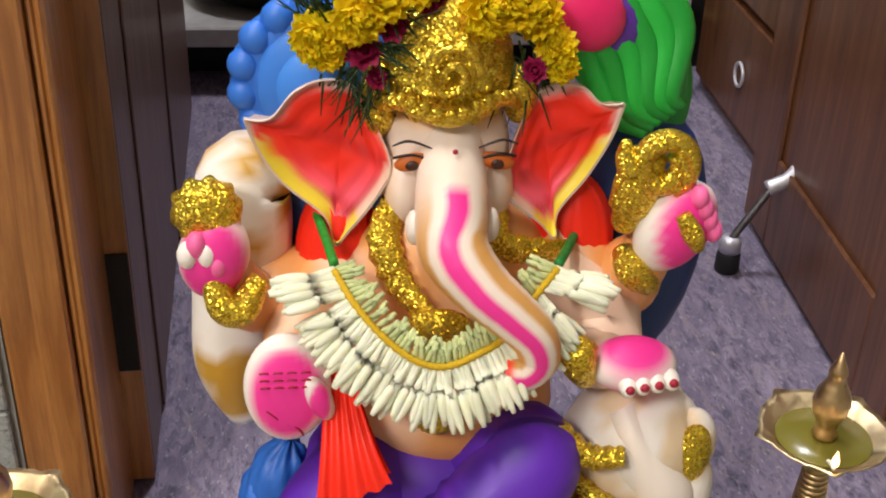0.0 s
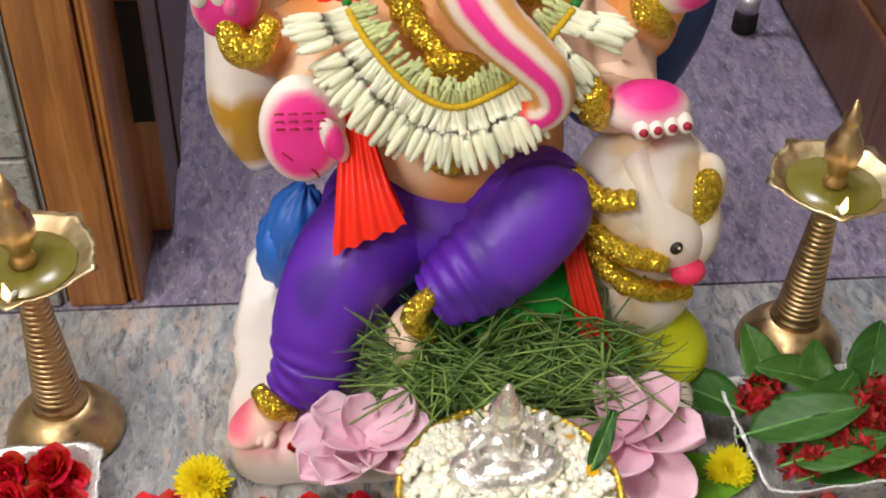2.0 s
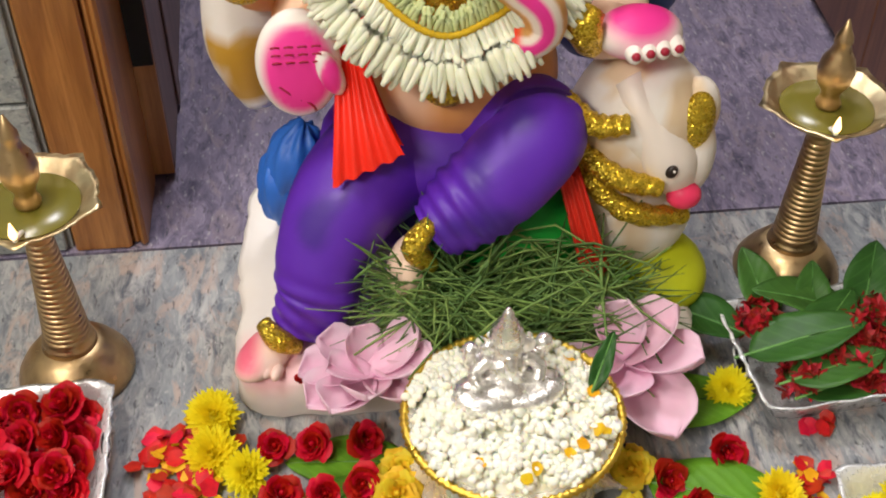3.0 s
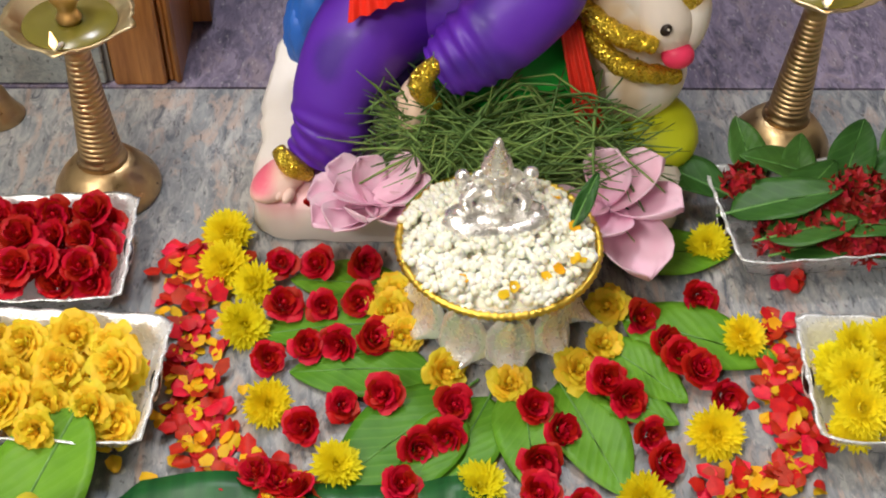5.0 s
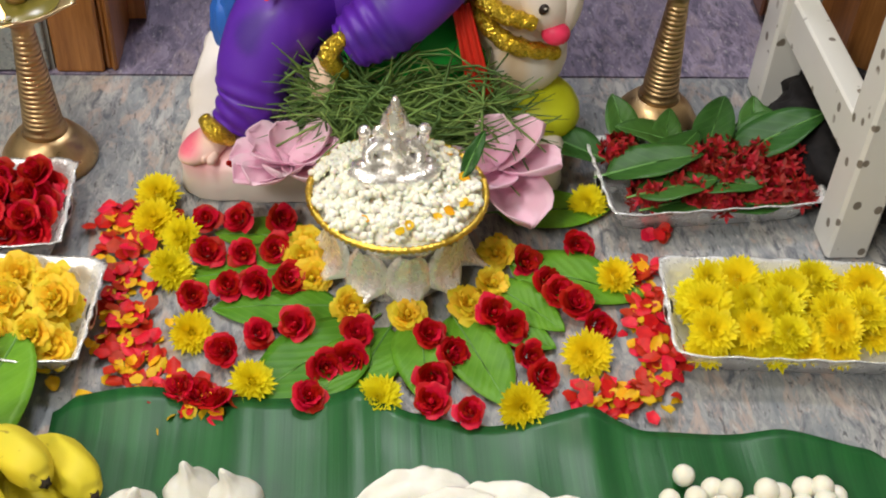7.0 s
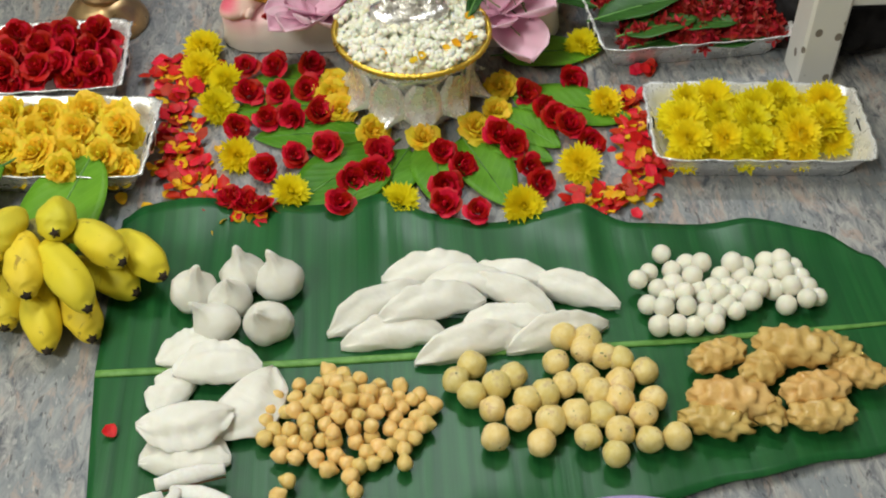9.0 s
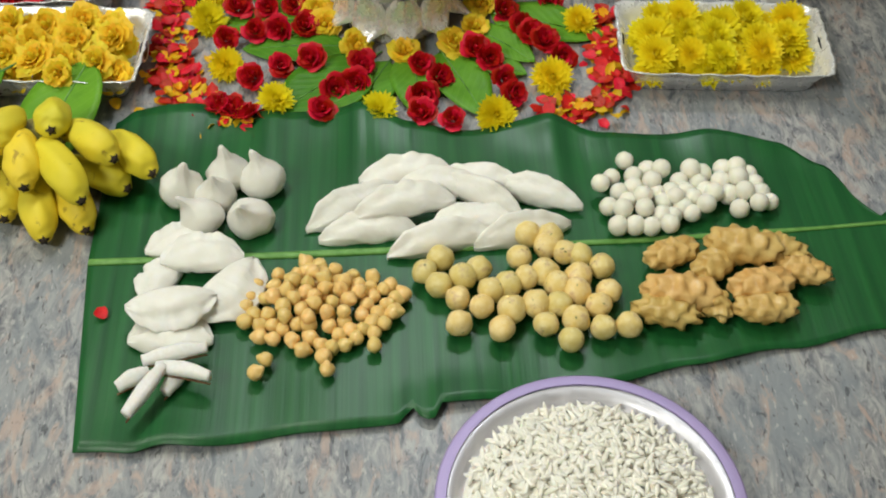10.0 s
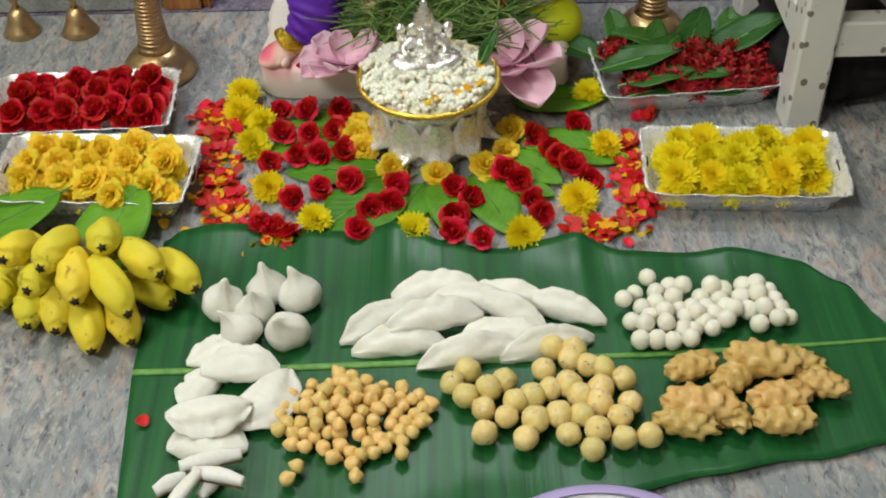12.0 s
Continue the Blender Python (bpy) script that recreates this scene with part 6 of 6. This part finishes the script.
def crescent(seed, length, width, high, flange, bend, lean):
    """A half-moon dumpling along x, its thin crimped seam standing off the filled belly."""
    s = Shape()
    rows = []
    for k in range(37):
        u = 2 * k / 36 - 1
        e = max(0.05, (1 - abs(u) ** 2.2)) ** 0.8
        row = []
        for j in range(28):
            a = 2 * math.pi * j / 28
            y, z = math.cos(a) * width * e, math.sin(a) * high * e
            z = max(z, -high * 0.35 * e)
            pinch = max(0.0, math.cos(a - lean)) ** 22
            edge_wave = 1 + 0.10 * math.sin(9 * u + seed) + 0.4 * noise.noise(V((u * 5, seed, 0)))
            y += pinch * flange * e ** 0.35 * edge_wave * math.cos(lean)
            z += pinch * flange * (math.sin(lean) * e ** 0.35 * edge_wave + 0.10 * math.sin(13 * u + 2 * seed))
            dent = 0.0022 * noise.noise(V((u * 2.4, 1.6 * math.cos(a), seed + 1.6 * math.sin(a)))) + 0.0007 * noise.noise(V((u * 9, 3 * math.cos(a), seed)))
            row.append(V((u * length, y - bend * u * u * length + dent, z + high * 0.35 + dent)))
        rows.append(row)
    s.loft(rows)
    return s.mesh("crescent_dumpling", DOUGH)


MOONS = [crescent(k * 2.1, 0.041, 0.0128, 0.0112, 0.0052, 0.16, 0.8) for k in range(4)]
for k, ((x, y), z, rz, sz, tx) in enumerate((((0.037, -0.315), 0.004, 3, 1.0, 25), ((0.1, -0.326), 0.004, -12, 0.9, 20), ((0.067, -0.336), 0.008, -5, 0.95, 20), ((-0.01, -0.348), 0.0, 28, 1.12, 28), ((0.032, -0.36), 0.013, 12, 1.05, 24), ((0.099, -0.346), 0.010, -28, 0.95, 40), ((0.148, -0.342), 0.004, -20, 0.95, 32), ((0.09, -0.371), 0.001, 8, 0.95, 15), ((0.004, -0.378), 0.0, 5, 1.0, 22), ((0.061, -0.391), 0.003, 14, 1.1, 35), ((0.128, -0.383), 0.002, 16, 1.02, 35))):
    ob = new("crescent_dumpling", MOONS[k % 4])
    ob.matrix_basis = pose(x, y, LZ + z, 0, 0, rz) @ pose(0, 0, 0, tx, 0, 0) @ Matrix.Scale(sz * 1.02, 4)
    tagged(ob, "white half-moon rice dumpling with a pinched seam", "dumpling", "half-moon dumplings in the heap")
WIDE = [crescent(k * 1.7 + 9, 0.033, 0.0155, 0.0095, 0.0085, 0.14, 0.1) for k in range(3)]
for k, ((x, y), z, rz, sz, tx) in enumerate((((-0.147, -0.389), 0.0, 10, 0.92, 8), ((-0.128, -0.41), 0.008, 4, 1.0, 12), ((-0.16, -0.427), 0.0, 60, 0.8, 10), ((-0.105, -0.444), 0.002, -125, 1.15, -6), ((-0.146, -0.466), 0.013, -172, 1.05, -10), ((-0.146, -0.485), 0.0, -2, 0.98, 5))):
    ob = new("flat_dumpling", WIDE[k % 3])
    ob.matrix_basis = pose(x, y, LZ + z, 0, 0, rz) @ pose(0, 0, 0, tx, 0, 0) @ Matrix.Scale(sz, 4)
    tagged(ob, "flat white half-moon dumpling with a crimped edge", "dumpling", "flat dumplings in the heap")

# coconut slivers
for a, b, z in (((-0.18, -0.533), (-0.158, -0.52), 0.0), ((-0.163, -0.514), (-0.116, -0.504), 0.006), ((-0.151, -0.523), (-0.111, -0.534), 0.010), ((-0.167, -0.566), (-0.145, -0.524), 0.012), ((-0.145, -0.539), (-0.131, -0.516), 0.0)):
    c = thing("coconut_sliver", label="curved white sliver of fresh coconut", category="coconut", group="coconut slivers")
    p, q = V((*a, LZ + 0.004 + z)), V((*b, LZ + 0.005 + z))
    m = p.lerp(q, 0.5) + V((0.001, 0.001, 0.001))
    part("flesh", Shape().tube([p, m, q], [0.0052, 0.0072, 0.0046], seg=12, steps=14, flat=0.75, wave=lambda u, a, z=z: 1 + 0.16 * math.cos(3 * a + 90 * z) + 0.12 * noise.noise(V((6 * u, 2 * a, 200 * z)))), COCONUT, c)
    part("rind", Shape().tube([p + V((0, -0.004, -0.003)), m + V((0, -0.0055, -0.003)), q + V((0, -0.004, -0.003))], 0.0008, seg=5, steps=9), RIND, c, "thin brown rind")

# chickpeas, heaped
PEAS = [lump("chickpea", CHICKPEA, 3 * k, 0.16, 1.4, 0.34) for k in range(4)]
r = random.Random(21)
spots = []
for k in range(3000):
    a, d = r.uniform(0, 6.283), math.sqrt(r.random())
    p = (-0.034 + 0.060 * d * math.cos(a), -0.462 + 0.043 * d * math.sin(a))
    if all(math.hypot(p[0] - q[0], p[1] - q[1]) > 0.0092 for q in spots):
        spots.append(p)
copies("chickpea", PEAS, spots, LZ + 0.0056, 0.0060, "boiled golden chickpea on the banana leaf", "chickpea", "chickpeas")
copies("chickpea", PEAS, [(-0.038 + 0.036 * math.cos(2.4 * k) * math.sqrt(k / 22), -0.458 + 0.026 * math.sin(2.4 * k) * math.sqrt(k / 22)) for k in range(22)], LZ + 0.0138, 0.0060, "boiled golden chickpea on the banana leaf", "chickpea", "chickpeas")
copies("chickpea", PEAS, [(-0.046, -0.416), (-0.046, -0.426), (-0.08, -0.524), (-0.073, -0.512), (-0.027, -0.523), (-0.03, -0.511), (0.031, -0.452), (0.021, -0.442), (0.024, -0.469), (0.008, -0.502)], LZ + 0.0056, 0.0060, "boiled golden chickpea on the banana leaf", "chickpea", "chickpeas")

BALLS = [lump("dough_ball", GOLI, 5 * k, 0.13, 1.4) for k in range(5)]
copies("dough_ball", BALLS, [(0.061, -0.419), (0.048, -0.433), (0.059, -0.447), (0.078, -0.439), (0.073, -0.461), (0.073, -0.486), (0.091, -0.47), (0.091, -0.431), (0.099, -0.454), (0.114, -0.474), (0.105, -0.493), (0.113, -0.449), (0.128, -0.442), (0.124, -0.42), (0.143, -0.437), (0.133, -0.469), (0.151, -0.47)], LZ + 0.0098, 0.0106, "seasoned pale yellow dough ball with green flecks", "dough ball", "dough balls")
copies("dough_ball", BALLS, [(0.139, -0.489), (0.151, -0.45), (0.147, -0.409), (0.133, -0.395), (0.151, -0.399), (0.161, -0.416), (0.173, -0.42), (0.169, -0.442), (0.166, -0.458), (0.189, -0.432), (0.191, -0.458), (0.181, -0.472), (0.162, -0.485), (0.156, -0.505), (0.182, -0.494), (0.202, -0.492)], LZ + 0.0098, 0.0106, "seasoned pale yellow dough ball with green flecks", "dough ball", "dough balls")
PEARLS = [lump("rice_ball", DOUGH_BALL, 7 * k, 0.04, 1.5) for k in range(3)]
copies("rice_ball", PEARLS, [(0.225, -0.309), (0.211, -0.329), (0.199, -0.343), (0.23, -0.328), (0.243, -0.321), (0.253, -0.327), (0.228, -0.342), (0.215, -0.347), (0.243, -0.341), (0.221, -0.358), (0.204, -0.364), (0.233, -0.358), (0.246, -0.35), (0.251, -0.36), (0.214, -0.373), (0.223, -0.386), (0.236, -0.388), (0.25, -0.392), (0.209, -0.386), (0.256, -0.376), (0.232, -0.373), (0.247, -0.375)], LZ + 0.0072, 0.0083, "small smooth white rice ball on the leaf", "rice ball", "rice balls", 0.007)
copies("rice_ball", PEARLS, [(0.259, -0.348), (0.268, -0.336), (0.278, -0.328), (0.284, -0.338), (0.271, -0.349), (0.26, -0.36), (0.276, -0.356), (0.289, -0.349), (0.284, -0.37), (0.272, -0.374), (0.266, -0.367), (0.293, -0.357), (0.289, -0.327), (0.308, -0.322), (0.318, -0.326), (0.329, -0.329), (0.303, -0.337), (0.317, -0.339), (0.332, -0.34), (0.307, -0.353), (0.319, -0.356), (0.334, -0.352), (0.313, -0.37), (0.328, -0.37), (0.34, -0.363)], LZ + 0.0072, 0.0083, "small smooth white rice ball on the leaf", "rice ball", "rice balls", 0.007)


# ridged fritters
def fritter(seed, length, width):
    def bumps(d):
        return 1 + 0.16 * math.sin(13 * d.x + seed) * math.sin(3 * math.atan2(d.y, d.z) + seed) + 0.16 * noise.noise(d * 2.4 + V((seed, 0, 0))) + 0.05 * noise.noise(d * 8)
    return Shape().ball((0, 0, 0), (length, width, width * 0.8), seg=40, rows=28, warp=bumps).mesh("fritter", FRITTER)


FRITS = [fritter(2.3 * k, 0.03, 0.0165) for k in range(4)]
for k, ((x, y), z, rz, sz) in enumerate((((0.246, -0.422), 0.012, 20, 0.9), ((0.246, -0.464), 0.014, -10, 1.15), ((0.233, -0.48), 0.010, -15, 0.95), ((0.269, -0.469), 0.010, 115, 0.85), ((0.279, -0.434), 0.012, 40, 0.95), ((0.303, -0.423), 0.020, -15, 1.15), ((0.336, -0.419), 0.012, -30, 0.85), ((0.347, -0.443), 0.011, -18, 0.85), ((0.31, -0.459), 0.014, 8, 1.0), ((0.31, -0.478), 0.009, 0, 0.95))):
    ob = new("fritter", FRITS[k % 4])
    ob.matrix_basis = pose(x, y, LZ + z, 0, 0, rz) @ Matrix.Scale(sz * 0.86, 4)
    tagged(ob, "golden brown ridged fried fritter on the leaf", "fritter", "fritters")

# steel plate of puffed rice
PC = (0.153, -0.648)
plate = thing("steel_plate", (*PC, 0), "round steel plate with a lilac rim", "plate")
plate.scale = (0.965, 0.965, 1.0)
part("dish", Shape().lathe([(0.075, 0.0), (0.085, 0.001), (0.095, 0.012), (0.1015, 0.0205), (0.1005, 0.0215), (0.094, 0.0135), (0.083, 0.0022), (0.0, 0.002)], 72), STEEL, plate)
part("rim", Shape().lathe([(0.1017, 0.0206), (0.109, 0.0215), (0.1095, 0.0225), (0.108, 0.0234), (0.1012, 0.0228)], 72, caps=(False, False)), LILAC, plate, "lilac tinted rolled rim")
s = Shape()
r = random.Random(31)
for k in range(1900):
    a, d = r.uniform(0, 6.283), 0.084 * math.sqrt(r.random())
    z = 0.013 + 0.020 * (1 - (d / 0.088) ** 2) + r.uniform(-0.002, 0.003)
    e = V((r.gauss(0, 1), r.gauss(0, 1), r.gauss(0, 0.4))).normalized() * r.uniform(0.0042, 0.0068)
    p = V((d * math.cos(a), d * math.sin(a), z))
    s.tube([p - e, p, p + e], [0.0006, r.uniform(0.0020, 0.0028), 0.0006], seg=5, steps=4)
s.lathe([(0.083, 0.003), (0.087, 0.011), (0.06, 0.021), (0.03, 0.029), (0.0, 0.032)], 40)
tagged(part("puffed_rice", s, GRAIN, at=pose(*PC, 0)), "mound of cream puffed rice grains on the plate", "puffed rice", "", "stuff")

# ---- stool and what lies under it ----
stool = thing("stool", (0, 0, 0), "white speckled wooden stool beside the trays", "stool")
for x0, x1, y0, y1 in ((0.400, 0.437, -0.075, -0.035), (0.395, 0.432, 0.145, 0.185), (0.74, 0.777, -0.075, -0.035), (0.74, 0.777, 0.145, 0.185)):
    part("leg", Shape().box(x0, x1, y0, y1, 0, 0.30, bev=0.003), SPECKLE, stool, flat=True)
part("seat", Shape().box(0.385, 0.792, -0.09, 0.20, 0.3003, 0.33, bev=0.004), SPECKLE, stool, flat=True)
part("side_rail", Shape().box(0.403, 0.428, -0.0347, 0.1447, 0.085, 0.125, bev=0.002), SPECKLE, stool, flat=True)
part("front_rail", Shape().box(0.4373, 0.7397, -0.068, -0.042, 0.085, 0.125, bev=0.002), SPECKLE, stool, flat=True)
bag = part("black_bag", Shape().ball((0, 0, 0.024), (0.045, 0.05, 0.026), seg=36, rows=20, warp=lambda d: 1 + 0.2 * noise.noise(d * 2.0 + V((4, 0, 0))) + 0.06 * noise.noise(d * 6)), BLACK_CLOTH, at=pose(*(0.461, 0.137), 0.002))
tagged(bag, "soft black bag standing behind the stool leg", "bag")
cloth_heap = part("black_cloth", Shape().ball((0, 0, 0.028), (0.085, 0.10, 0.04), seg=36, rows=20, warp=lambda d: 1 + 0.22 * noise.noise(d * 2.2) + 0.08 * noise.noise(d * 6)), BLACK_CLOTH, at=pose(*(0.467, 0.049), 0.004))
tagged(cloth_heap, "crumpled black cloth lying under the stool", "cloth")
tub = thing("red_tub", (0.66, 0.20, 0), "dark red plastic tub behind the stool", "tub")
part("tub_body", Shape().lathe([(0.06, 0.0), (0.075, 0.004), (0.09, 0.09), (0.094, 0.094), (0.088, 0.092), (0.07, 0.01), (0.0, 0.008)], 36), DARK_RED, tub)
